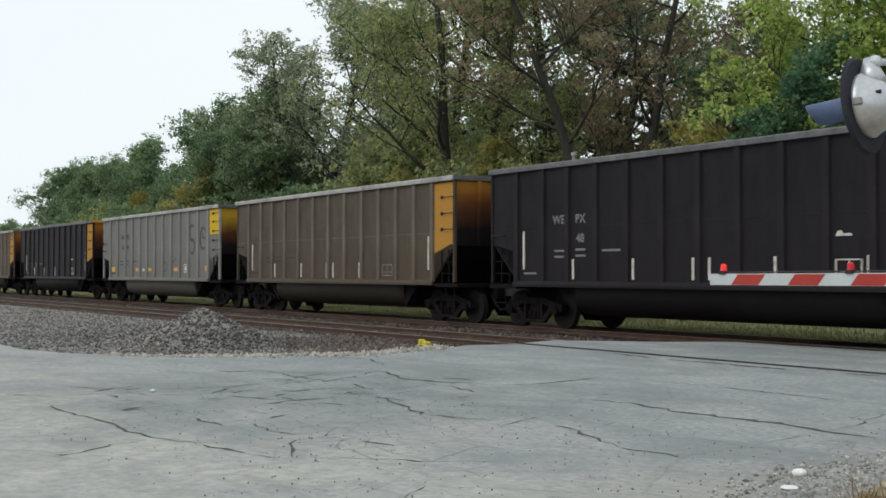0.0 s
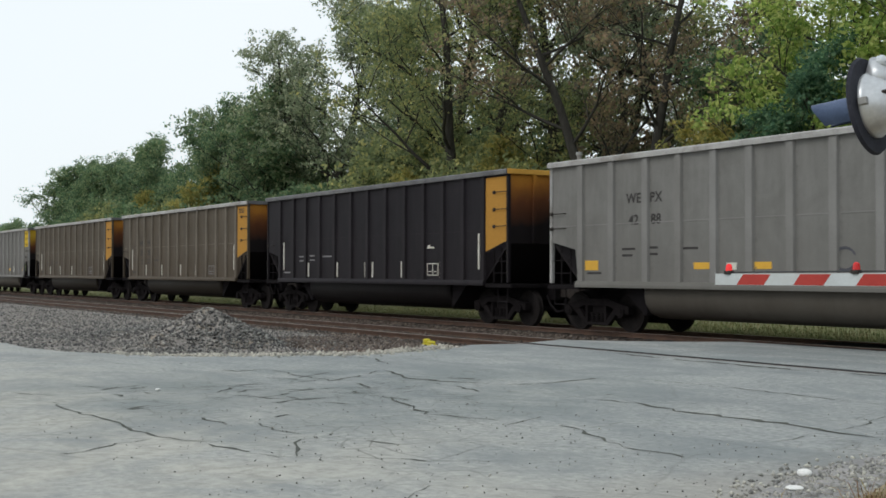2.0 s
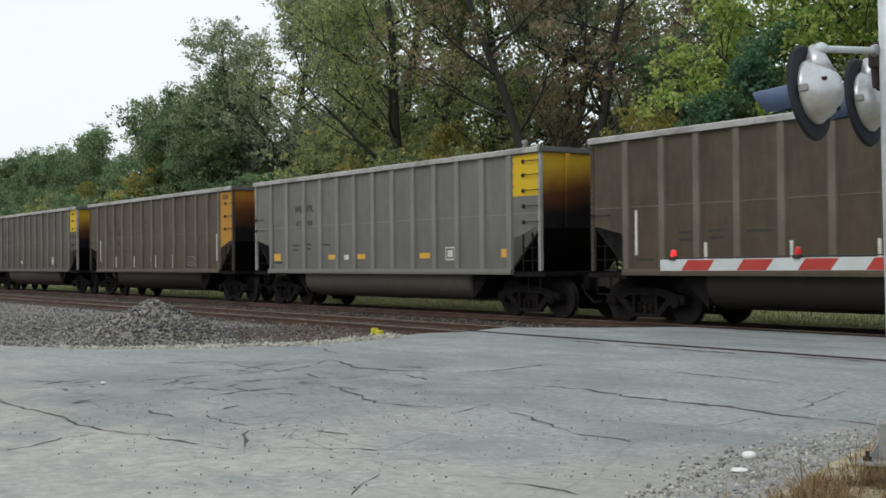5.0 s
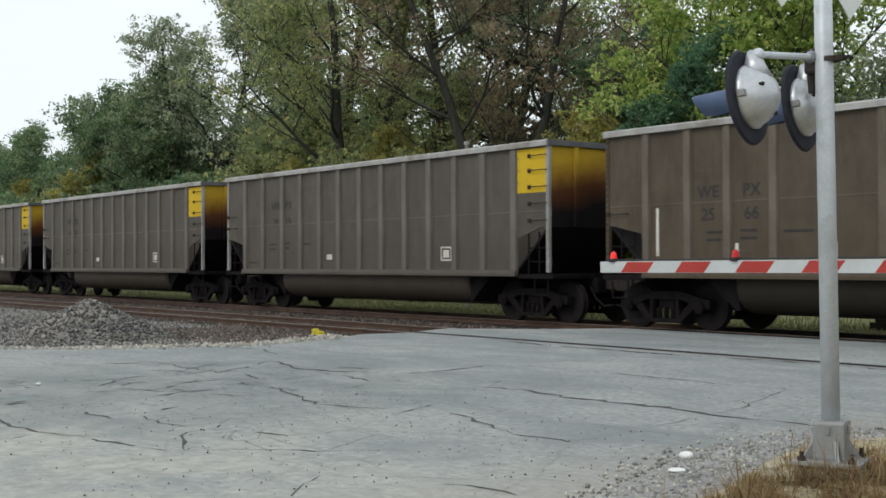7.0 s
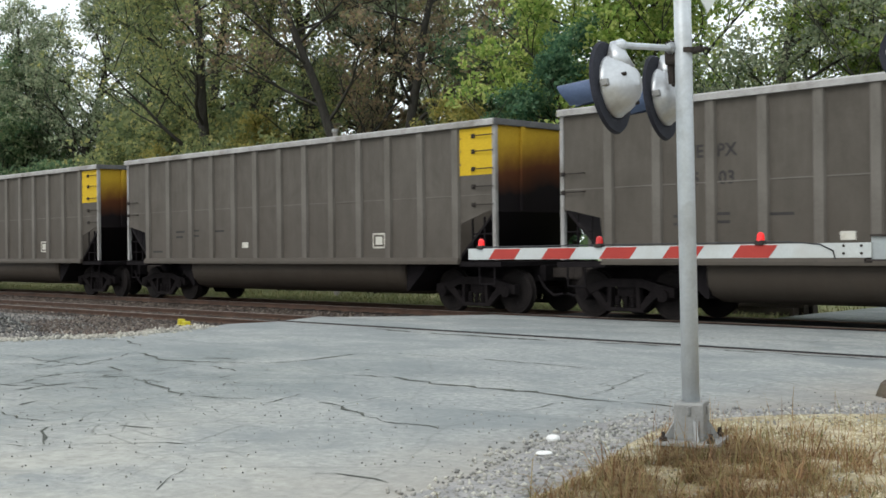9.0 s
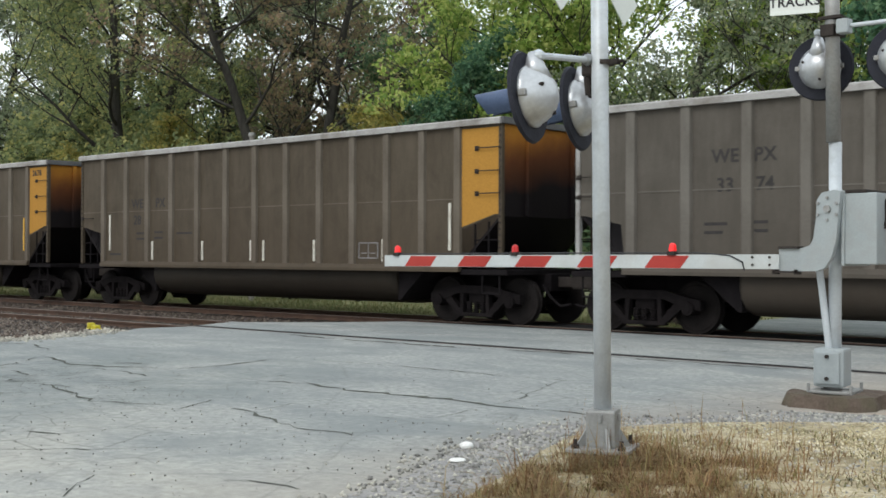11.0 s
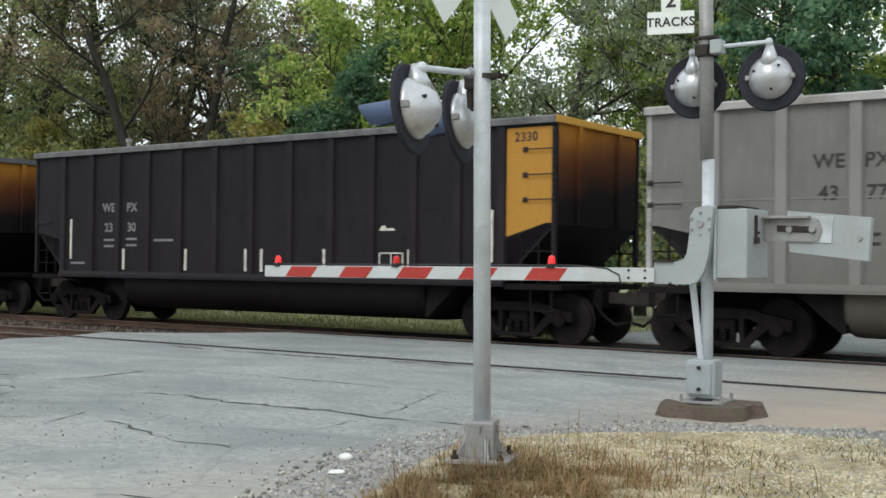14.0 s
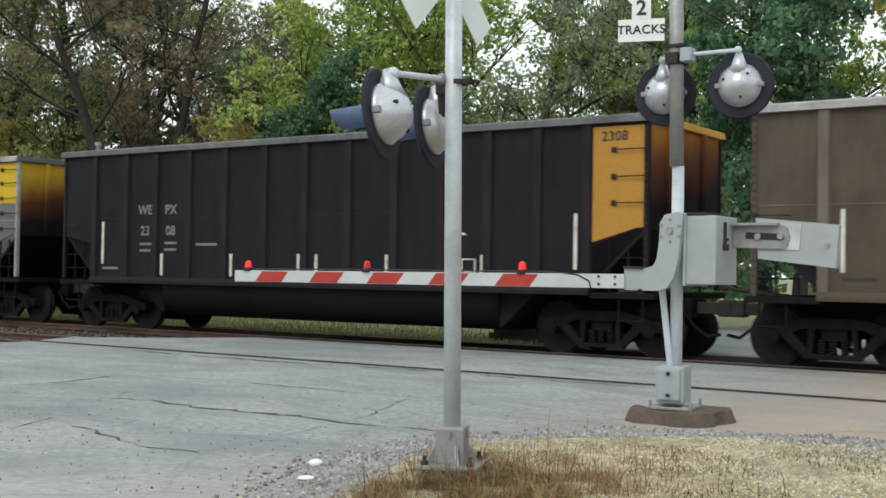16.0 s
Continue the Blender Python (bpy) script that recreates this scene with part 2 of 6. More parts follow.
BALLAST_SOIL = soil_material("ballast_soil", (0.030, 0.023, 0.020), (0.058, 0.044, 0.038), (0.10, 0.08, 0.07), 2.0)
SAND_SOIL = soil_material("sandy_soil", (0.26, 0.22, 0.16), (0.38, 0.33, 0.25), (0.48, 0.43, 0.34), 0.9)
RAIL_STEEL = surface("rusty_rail", (0.05, 0.028, 0.02), (0.13, 0.075, 0.05), 0.75, 0.2, 3, 60)
RAIL_HEAD = surface("rail_head", (0.16, 0.13, 0.115), (0.27, 0.235, 0.21), 0.45, 0.6, 3, 60)
TIE = surface("old_tie", (0.02, 0.016, 0.013), (0.065, 0.05, 0.042), 0.9, 0, 4, 40, stretch=(1, 0.2, 1), vary=0.3)
ALU = surface("aluminium_paint", (0.44, 0.48, 0.51), (0.58, 0.62, 0.65), 0.42, 0.15, 3, 50, (0.27, 0.27, 0.26), 1.5, 0.06)
ALU_BRIGHT = surface("bright_aluminium", (0.45, 0.47, 0.49), (0.60, 0.62, 0.64), 0.34, 0.55, 4, 40, (0.30, 0.30, 0.30), 2.0, 0.06)
GALV = surface("galvanised_steel", (0.22, 0.225, 0.22), (0.36, 0.36, 0.35), 0.55, 0.4, 4, 50, (0.18, 0.15, 0.12), 2.5, 0.08)
GREY_BOX = surface("grey_box_paint", (0.29, 0.325, 0.335), (0.37, 0.405, 0.415), 0.55, 0.05, 3, 60, (0.30, 0.30, 0.29), 1.6, 0.06)
DISC = surface("background_black", (0.016, 0.017, 0.022), (0.034, 0.036, 0.048), 0.7, 0, 5, 60, shine=0.15)
HOOD = surface("faded_hood", (0.045, 0.07, 0.14), (0.085, 0.125, 0.22), 0.55, 0, 5, 60)
DARK_IRON = surface("dark_iron", (0.02, 0.017, 0.016), (0.055, 0.046, 0.041), 0.8, 0.0, 6, 60, shine=0.15)
CONCRETE = surface("stained_concrete", (0.06, 0.043, 0.033), (0.15, 0.115, 0.09), 0.95, 0, 3, 40, (0.09, 0.085, 0.05), 2.5, 0.5)
ARM_WHITE = surface("arm_white", (0.42, 0.45, 0.45), (0.54, 0.57, 0.57), 0.55, 0, 3, 60, (0.42, 0.42, 0.40), 2.2, 0.04)
ARM_RED = surface("arm_red", (0.30, 0.024, 0.018), (0.42, 0.04, 0.028), 0.55, 0, 3, 60)
SIGN_WHITE = surface("sign_white", (0.62, 0.66, 0.62), (0.74, 0.77, 0.73), 0.45, 0, 3, 60, bumped=0.04)
INK = surface("black_lettering", (0.015, 0.015, 0.017), (0.03, 0.03, 0.034), 0.6)
RED_ON, RED_DIM = lamp_red("lit_red_lens", 0.55), lamp_red("dim_red_lens", 0.05)
STONE_MATS = {}
for key, cs in {"grey": [(0.05, 0.048, 0.054), (0.11, 0.104, 0.108), (0.18, 0.17, 0.168), (0.40, 0.38, 0.37)],
                "brown": [(0.03, 0.021, 0.018), (0.065, 0.046, 0.039), (0.11, 0.082, 0.068), (0.24, 0.20, 0.18)],
                "mixed": [(0.17, 0.165, 0.17), (0.30, 0.29, 0.285), (0.44, 0.42, 0.405), (0.62, 0.59, 0.55)],
                "straw": [(0.30, 0.24, 0.14), (0.50, 0.43, 0.28), (0.66, 0.59, 0.43), (0.78, 0.73, 0.60)],
                "pale": [(0.24, 0.23, 0.21), (0.36, 0.34, 0.32), (0.48, 0.45, 0.41), (0.60, 0.57, 0.52)]}.items():
    STONE_MATS[key] = leaf("stone_" + key, cs, 0.0)
DRY_GRASS = leaf("dry_weeds", [(0.20, 0.11, 0.06), (0.36, 0.20, 0.105), (0.50, 0.36, 0.20), (0.30, 0.27, 0.11)], 0.4, clump=0.3)
STRAW = leaf("straw", [(0.36, 0.29, 0.15), (0.52, 0.44, 0.25), (0.62, 0.54, 0.34), (0.26, 0.24, 0.09)], 0.2)
MOSS_GRASS = leaf("moss_grass", [(0.10, 0.10, 0.035), (0.17, 0.16, 0.06), (0.24, 0.19, 0.09), (0.14, 0.085, 0.05)], 0.2)
GREEN_GRASS = leaf("green_grass", [(0.13, 0.17, 0.065), (0.20, 0.23, 0.10), (0.27, 0.26, 0.13), (0.36, 0.31, 0.19)], 0.4)

K_PAINT = car_paint("black_car_paint", (0.0100, 0.0088, 0.0112), (0.0195, 0.0172, 0.0210), (0.0255, 0.0192, 0.0185), 0.5)
B_PAINT = car_paint("brown_car_paint", (0.0582, 0.0465, 0.0337), (0.1074, 0.0893, 0.0674), (0.0636, 0.0401, 0.0253), 0.7)
W_PAINT = car_paint("grey_brown_car_paint", (0.0749, 0.0667, 0.0566), (0.1213, 0.1094, 0.0952), (0.0606, 0.0449, 0.0345), 0.7)
G_PAINT = car_paint("pale_grey_car_paint", (0.1300, 0.1271, 0.1185), (0.1914, 0.1878, 0.1784), (0.1011, 0.0867, 0.0722), 0.6)
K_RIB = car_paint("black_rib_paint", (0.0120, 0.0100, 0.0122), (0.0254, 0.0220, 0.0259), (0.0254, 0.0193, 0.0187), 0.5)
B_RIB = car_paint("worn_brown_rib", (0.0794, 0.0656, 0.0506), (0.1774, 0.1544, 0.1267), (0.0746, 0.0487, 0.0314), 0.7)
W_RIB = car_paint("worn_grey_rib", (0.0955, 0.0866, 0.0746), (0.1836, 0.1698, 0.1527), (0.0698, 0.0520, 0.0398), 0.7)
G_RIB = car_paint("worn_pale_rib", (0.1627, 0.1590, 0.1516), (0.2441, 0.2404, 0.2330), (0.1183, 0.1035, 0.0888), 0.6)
# tub paints: body colours darkened for soot and for the shade on down-turned sheets
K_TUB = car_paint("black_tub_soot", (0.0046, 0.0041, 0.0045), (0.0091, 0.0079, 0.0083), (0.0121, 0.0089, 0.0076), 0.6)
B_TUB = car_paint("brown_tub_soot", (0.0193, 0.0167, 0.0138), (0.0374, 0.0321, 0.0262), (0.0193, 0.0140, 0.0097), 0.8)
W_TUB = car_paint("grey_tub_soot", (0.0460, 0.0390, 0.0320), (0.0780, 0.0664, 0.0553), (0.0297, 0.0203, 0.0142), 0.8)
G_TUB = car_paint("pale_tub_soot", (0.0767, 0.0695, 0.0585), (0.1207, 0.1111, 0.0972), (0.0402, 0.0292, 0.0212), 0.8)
CHORD_PALE = surface("worn_top_chord", (0.24, 0.235, 0.225), (0.42, 0.41, 0.40), 0.6, 0.1, 2, 30, (0.14, 0.12, 0.10), 1.5)
CHORD_DARK = surface("dark_top_chord", (0.05, 0.05, 0.055), (0.16, 0.16, 0.16), 0.6, 0.1, 2, 30)
CHORD_YELLOW = surface("yellow_top_chord", (0.42, 0.22, 0.03), (0.55, 0.30, 0.05), 0.6, 0, 3, 30)
# running gear colours kept near black: the shadow below the cars is painted in
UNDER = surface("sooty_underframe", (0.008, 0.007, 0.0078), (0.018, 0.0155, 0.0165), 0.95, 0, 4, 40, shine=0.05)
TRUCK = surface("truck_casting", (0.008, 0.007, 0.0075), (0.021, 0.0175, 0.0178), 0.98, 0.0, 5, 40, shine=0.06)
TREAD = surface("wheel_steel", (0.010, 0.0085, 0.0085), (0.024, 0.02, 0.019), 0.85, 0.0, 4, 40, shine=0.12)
COAL = surface("coal_dust", (0.008, 0.008, 0.009), (0.022, 0.022, 0.023), 0.9, 0, 8, 60, shine=0.1)
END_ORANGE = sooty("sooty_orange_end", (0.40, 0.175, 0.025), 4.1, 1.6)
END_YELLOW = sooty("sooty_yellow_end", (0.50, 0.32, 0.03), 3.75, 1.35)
PANEL_ORANGE = sooty("orange_panel", (0.44, 0.225, 0.045), 1.9, 1.0, 0.8)
PANEL_YELLOW = sooty("yellow_panel", (0.62, 0.42, 0.03), 2.2, 0.8, 0.5)
STRIP_WHITE = surface("white_reflector", (0.50, 0.48, 0.42), (0.64, 0.62, 0.55), 0.5, 0, 6, 60, (0.30, 0.26, 0.2), 4)
STRIP_YELLOW = surface("yellow_reflector", (0.55, 0.30, 0.03), (0.66, 0.38, 0.04), 0.5, 0, 6, 60)
LETTER_DARK = surface("dark_stencil", (0.014, 0.013, 0.013), (0.04, 0.035, 0.033), 0.7, 0, 6, 60)
LETTER_PALE = surface("pale_stencil", (0.11, 0.105, 0.11), (0.24, 0.23, 0.235), 0.7, 0, 6, 60)
GRAFFITI = surface("grey_spray_paint", (0.035, 0.035, 0.045), (0.075, 0.075, 0.09), 0.7, 0, 6, 60)
BARK = surface("bark", (0.030, 0.028, 0.025), (0.085, 0.080, 0.070), 0.95, 0, 3, 30, stretch=(4, 4, 0.6), bumped=0.6, shine=0.1)
MARK_YELLOW = surface("yellow_marker_paint", (0.42, 0.36, 0.02), (0.60, 0.52, 0.04), 0.6, 0, 8, 50)
WHITE_LITTER = surface("white_litter", (0.62, 0.62, 0.60), (0.80, 0.80, 0.78), 0.8, 0, 10, 60)
WOOD_GREY = surface("weathered_wood", (0.16, 0.15, 0.14), (0.30, 0.28, 0.26), 0.9, 0, 4, 40, stretch=(1, 1, 0.2))


# ---------------------------------------------------------------- mesh helpers
def box(bm, lo, hi, bevel=0.0):
    c = [(a + b) / 2 for a, b in zip(lo, hi)]
    s = [abs(b - a) for a, b in zip(lo, hi)]
    r = bmesh.ops.create_cube(bm, size=1, matrix=Matrix.Translation(c) @ Matrix.Diagonal((*s, 1)))
    if bevel:
        es = {e for v in r["verts"] for e in v.link_edges}
        bmesh.ops.bevel(bm, geom=list(es), offset=bevel, segments=2, affect="EDGES", profile=0.6)


def rod(bm, a, b, r, r2=None, seg=12):
    a, b = Vector(a), Vector(b)
    d = b - a
    m = Matrix.Translation((a + b) / 2) @ d.to_track_quat("Z", "Y").to_matrix().to_4x4()
    bmesh.ops.create_cone(bm, cap_ends=True, segments=seg, radius1=r, radius2=r if r2 is None else r2, depth=d.length, matrix=m)


def bent_rod(bm, pts, r, seg=8):
    for a, b in zip(pts, pts[1:]):
        rod(bm, a, b, r, seg=seg)
    for p in pts[1:-1]:
        bmesh.ops.create_icosphere(bm, subdivisions=1, radius=r * 1.02, matrix=Matrix.Translation(p))


def prism(bm, pts, axis, lo, hi):
    """A polygon given in the two other axes, drawn out along one axis from lo to hi."""
    def at(p, h):
        return {"x": (h, p[0], p[1]), "y": (p[0], h, p[1]), "z": (p[0], p[1], h)}[axis]
    a = [bm.verts.new(at(p, lo)) for p in pts]
    b = [bm.verts.new(at(p, hi)) for p in pts]
    n = len(pts)
    bm.faces.new(a)
    bm.faces.new(b[::-1])
    for i in range(n):
        bm.faces.new((a[i], b[i], b[(i + 1) % n], a[(i + 1) % n]))


def part(name, bm, material, parent=None, label="", smooth=False, where=None):
    bmesh.ops.recalc_face_normals(bm, faces=bm.faces)
    if smooth:
        for f in bm.faces:
            f.smooth = len(f.verts) == 4 or len(f.verts) == 3
    me = bpy.data.meshes.new(name)
    bm.to_mesh(me)
    bm.free()
    me.materials.append(material)
    ob = new(name, me)
    if parent:
        ob.parent = parent
    if where is not None:
        ob.matrix_basis = where
    return tagged(ob, label=label)


def again(ob, where, parent=None):
    """Another part on the same mesh."""
    o = new(ob.name.split(".")[0], ob.data)
    o.parent = parent or ob.parent
    o.matrix_basis = where
    if "label" in ob:
        o["label"] = ob["label"]
    return o


def thing(name, label, category, where=None, group="", kind=""):
    ob = new(name)
    ob.empty_display_size = 0.2
    if where is not None:
        ob.matrix_basis = where
    return tagged(ob, label, category, group, kind)


def raw(name, verts, faces, material, parent=None):
    """A mesh from arrays of corners and equal-sized faces."""
    verts, faces = np.asarray(verts, dtype=np.float32), np.asarray(faces, dtype=np.int32)
    me = bpy.data.meshes.new(name)
    n = faces.shape[1]
    me.vertices.add(len(verts))
    me.vertices.foreach_set("co", verts.ravel())
    me.loops.add(faces.size)
    me.loops.foreach_set("vertex_index", faces.ravel())
    me.polygons.add(len(faces))
    me.polygons.foreach_set("loop_start", np.arange(0, faces.size, n, dtype=np.int32))
    me.update(calc_edges=True)
    me.materials.append(material)
    ob = new(name, me)
    if parent:
        ob.parent = parent
    return ob


def words(text, size, material, parent, where, name="lettering", label="", spread=1.0):
    cu = bpy.data.curves.new(name, "FONT")
    cu.body, cu.size, cu.extrude, cu.space_character, cu.offset = text, size, 0.002, spread, 0.022 * size
    cu.align_x, cu.align_y = "CENTER", "CENTER"
    tmp = bpy.data.objects.new(name, cu)
    scene.collection.objects.link(tmp)
    dg = bpy.context.evaluated_depsgraph_get()
    me = bpy.data.meshes.new_from_object(tmp.evaluated_get(dg))
    bpy.data.objects.remove(tmp)
    me.materials.clear()
    me.materials.append(material)
    ob = new(name, me)
    ob.parent = parent
    ob.matrix_basis = where
    return tagged(ob, label=label)


# ---------------------------------------------------------------- ground, road and track
rng = np.random.default_rng(5)
T1, T2 = 14.385, 19.05          # centre lines of the empty track and of the train's track
GAUGE = 0.7525                 # half distance of the rail heads
SIDE = 17.5                    # near side of the cars


def sheet(name, label, pts, top, depth, material, category, kind="structure"):
    bm = bmesh.new()
    prism(bm, pts, "z", top - depth, top)
    return tagged(part(name, bm, material), label, category, kind=kind)


def ground_sheet():
    bm = bmesh.new()
    xs = [-1500, -400, -180] + list(range(-130, 41, 5)) + [120, 400, 1500]
    ys = [-600, -150, -40, 0, 8, 14, 20, 20.5, 22, 24] + list(range(27, 60, 4)) + [90, 200, 600, 1500]
    grid = [[bm.verts.new((x, y, -0.34 + (0.08 * noise.noise((x * 0.11, y * 0.17, 3)) if y > 21 else 0) + (0.17 if y > 20.2 else 0))) for x in xs] for y in ys]
    for j in range(len(ys) - 1):
        for i in range(len(xs) - 1):
            bm.faces.new((grid[j][i], grid[j][i + 1], grid[j + 1][i + 1], grid[j + 1][i]))
    return tagged(part("ground", bm, GRASS_SOIL), "short green and tan grass ground reaching the woods", "ground", kind="structure")


ground_sheet()
sheet("ballast", "dark brown ballast bed under two tracks", [(-420, 12.0), (-420, 20.35), (200, 20.35), (200, 12.0)], -0.13, 0.3, BALLAST_SOIL, "ballast")
sheet("gravel_shoulder", "grey gravel ground between lot and track", [(-200, 6.6), (-200, 12.3), (-17.6, 12.3), (-17.2, 9.9), (-18.2, 6.9), (-20, 5.7), (-23, 5.4), (-60, 6.0)], -0.05, 0.25, GRAVEL_SOIL, "gravel")
sheet("sandy_lot", "pale sandy bare ground beside the lot", [(-200, -60), (-200, 6.7), (-60, 6.3), (-24, 5.55), (-21, 5.3), (-26, -60)], -0.055, 0.25, SAND_SOIL, "bare ground")
sheet("gravel_edge", "grey gravel bed between asphalt and verge", [(-4.7, 4.2), (-4.95, 5.3), (-5.45, 6.4), (-5.65, 7.3), (-5.45, 8.3), (-4.85, 9.1), (-4.6, 9.7), (-3.6, 10.15), (-2.4, 10.3), (3, 10.7), (14, 10.9), (30, 11.1), (30, -40), (-5.2, -40)], 0.006, 0.3, GRIT_SOIL, "gravel")
sheet("verge", "dry straw-coloured grass verge", [(-4.1, 4.0), (-4.25, 5.0), (-4.5, 5.7), (-4.85, 6.5), (-5.1, 7.2), (-5.1, 7.9), (-4.8, 8.5), (-4.3, 9.0), (-3.7, 9.5), (-3.0, 9.6), (-2.3, 9.1), (-1.9, 8.2), (-1.6, 7.0), (-1.2, 5), (1.5, 2), (6, 0.5), (14, 0), (24, -6), (24, -34), (-4.0, -34), (-4.6, 0)], 0.014, 0.3, VERGE_SOIL, "verge")


def road():
    lot = [(-200, -80), (-26, -80), (-23.6, 5.25), (-21.9, 5.22), (-20.4, 5.55), (-19.6, 6.05), (-18.9, 6.35), (-18.3, 6.9), (-17.9, 8.0), (-17.3, 9.0),
           (-17.15, 9.75), (-17.5, 10.6), (-17.75, 11.4), (-18.1, 12.0), (-18.5, 12.6), (-18.3, 13.58), (40, 13.58), (40, -80)]
    sheet("road", "cracked light grey asphalt lot and road", lot[1:], 0.0, 0.3, PAVE, "road")
    sheet("road_between_rails", "grey asphalt panel between the rails", [(-18.4, 13.845), (-18.9, 15.06), (40, 15.06), (40, 13.845)], 0.008, 0.3, PAVE, "road")
    sheet("road_between_tracks", "grey asphalt between two tracks", [(-18.7, 15.20), (-17.6, 16.2), (-16.6, 17.72), (40, 17.72), (40, 15.03)], 0.0, 0.3, PAVE, "road")
    sheet("crossing_panel", "dark rubber crossing panel inside the track", [(-15.8, 18.43), (-15.8, 19.66), (40, 19.66), (40, 18.43)], -0.02, 0.25, RUBBER_AND_SHADE, "crossing panel")
    # dark strip stands in for the train's shade under its overhang
    sheet("crossing_edge_panel", "dark strip painted as train shade by the rail", [(-16.4, 17.73), (-16.2, 18.24), (40, 18.24), (40, 17.73)], -0.02, 0.25, RUBBER_AND_SHADE, "crossing panel")
    sheet("rail_filler", "black rubber filler in the flangeway", [(-18.4, 13.672), (-18.4, 13.84), (40, 13.84), (40, 13.672)], 0.002, 0.2, RUBBER_AND_SHADE, "crossing panel")
    sheet("road_beyond", "light grey road beyond the track", [(-11.4, 19.86), (-11.6, 22), (-12.2, 60), (-2, 60), (6, 19.86)], 0.0, 0.3, PAVE, "road")


road()


def crack(pts, width, seed):
    """A crack in the asphalt: a thin ragged dark strip."""
    r = random.Random(seed)
    fine = []
    for a, b in zip(pts, pts[1:]):
        n = max(2, int(math.dist(a, b) / 0.14))
        for i in range(n):
            f = i / n
            fine.append((a[0] + (b[0] - a[0]) * f + r.uniform(-0.03, 0.03), a[1] + (b[1] - a[1]) * f + r.uniform(-0.05, 0.05)))
    fine.append(pts[-1])
    bm = bmesh.new()
    rows = []
    for i, p in enumerate(fine):
        w = width * 1.0 * r.uniform(0.15, 1.4) * (0.3 + 0.7 * math.sin(math.pi * min(1, (i + 1) / len(fine))))
        rows.append((bm.verts.new((p[0] - w * 0.4, p[1] - w, 0.004)), bm.verts.new((p[0] + w * 0.4, p[1] + w, 0.004))))
    for a, b in zip(rows, rows[1:]):
        bm.faces.new((a[0], b[0], b[1], a[1]))
    return tagged(part("pavement_crack", bm, CRACK), "open dark crack in the asphalt", "crack", kind="structure")


crack([(-17.46, 8.83), (-16.33, 9.2), (-15.2, 8.83)], 0.022, 0)
crack([(-17.36, 5.38), (-17.12, 5.82)], 0.02, 1)
crack([(-16.85, 6.2), (-16.99, 6.64)], 0.025, 2)
crack([(-15.42, 6.32), (-15.16, 6.46), (-15.24, 6.97)], 0.035, 3)
crack([(-15.07, 6.94), (-13.98, 6.84), (-13.24, 6.87), (-13.53, 7.34), (-14.38, 8.31)], 0.02, 4)
crack([(-14.02, 6.32), (-13.72, 6.53), (-13.32, 6.6)], 0.022, 5)
crack([(-13.46, 4.95), (-13.17, 5.46), (-12.71, 5.97)], 0.015, 6)
crack([(-11.75, 6.37), (-11.45, 6.61)], 0.03, 7)
crack([(-11.14, 6.47), (-10.47, 6.3), (-9.62, 6.04), (-9.22, 6.14), (-8.89, 6.34)], 0.022, 8)
crack([(-10.07, 5.05), (-10.02, 5.33)], 0.02, 9)
crack([(-10.17, 4.71), (-10.3, 4.93)], 0.02, 10)
crack([(-10.18, 4.34), (-10.13, 4.47)], 0.02, 11)
crack([(-10.47, 4.09), (-9.89, 4.1)], 0.02, 12)
crack([(-12.51, 3.26), (-11.34, 3.24), (-10.56, 3.3), (-9.47, 3.29), (-9.01, 3.52), (-8.75, 3.83), (-8.69, 4.24), (-8.62, 4.79), (-8.41, 5.34)], 0.018, 13)
crack([(-8.99, 2.34), (-8.9, 2.45), (-9.16, 2.81), (-9.36, 3.23)], 0.014, 14)
crack([(-8.29, 3.63), (-8.0, 3.75), (-7.73, 4.03), (-7.61, 4.23), (-7.24, 4.54), (-6.94, 4.94)], 0.014, 15)
crack([(-7.92, 3.84), (-8.36, 4.04), (-8.69, 4.24)], 0.016, 16)
crack([(-9.82, 4.35), (-9.35, 4.33), (-8.99, 4.39)], 0.014, 17)
crack([(-8.81, 3.5), (-8.58, 3.58), (-8.3, 3.62)], 0.03, 18)
crack([(-8.36, 4.64), (-8.02, 4.78)], 0.02, 19)
crack([(-7.64, 2.49), (-7.49, 2.75)], 0.01, 20)
crack([(-5.92, 3.53), (-6.22, 3.79), (-6.38, 4.02)], 0.01, 21)
crack([(-11.69, 8.49), (-11.53, 8.81), (-11.74, 9.78), (-11.76, 10.53)], 0.035, 22)
crack([(-11.45, 10.36), (-10.04, 10.47), (-9.02, 10.48), (-8.06, 10.46), (-7.2, 10.55)], 0.012, 23)
crack([(-10.18, 8.31), (-10.06, 8.65), (-10.12, 8.79)], 0.02, 24)
crack([(-8.04, 6.6), (-8.14, 7.26), (-8.04, 7.79), (-7.91, 8.17)], 0.01, 25)
crack([(-8.29, 6.61), (-7.91, 6.53), (-7.33, 6.27), (-6.87, 6.2), (-6.38, 6.22)], 0.02, 26)
crack([(-6.89, 7.05), (-6.6, 7.24), (-6.59, 7.46), (-6.66, 8.0)], 0.01, 27)
crack([(-6.74, 8.37), (-6.86, 8.91), (-7.35, 9.99), (-7.48, 10.52)], 0.012, 28)
crack([(-8.57, 6.23), (-8.89, 6.83)], 0.018, 29)
crack([(-5.66, 4.47), (-5.4, 4.59), (-5.11, 4.57)], 0.01, 30)
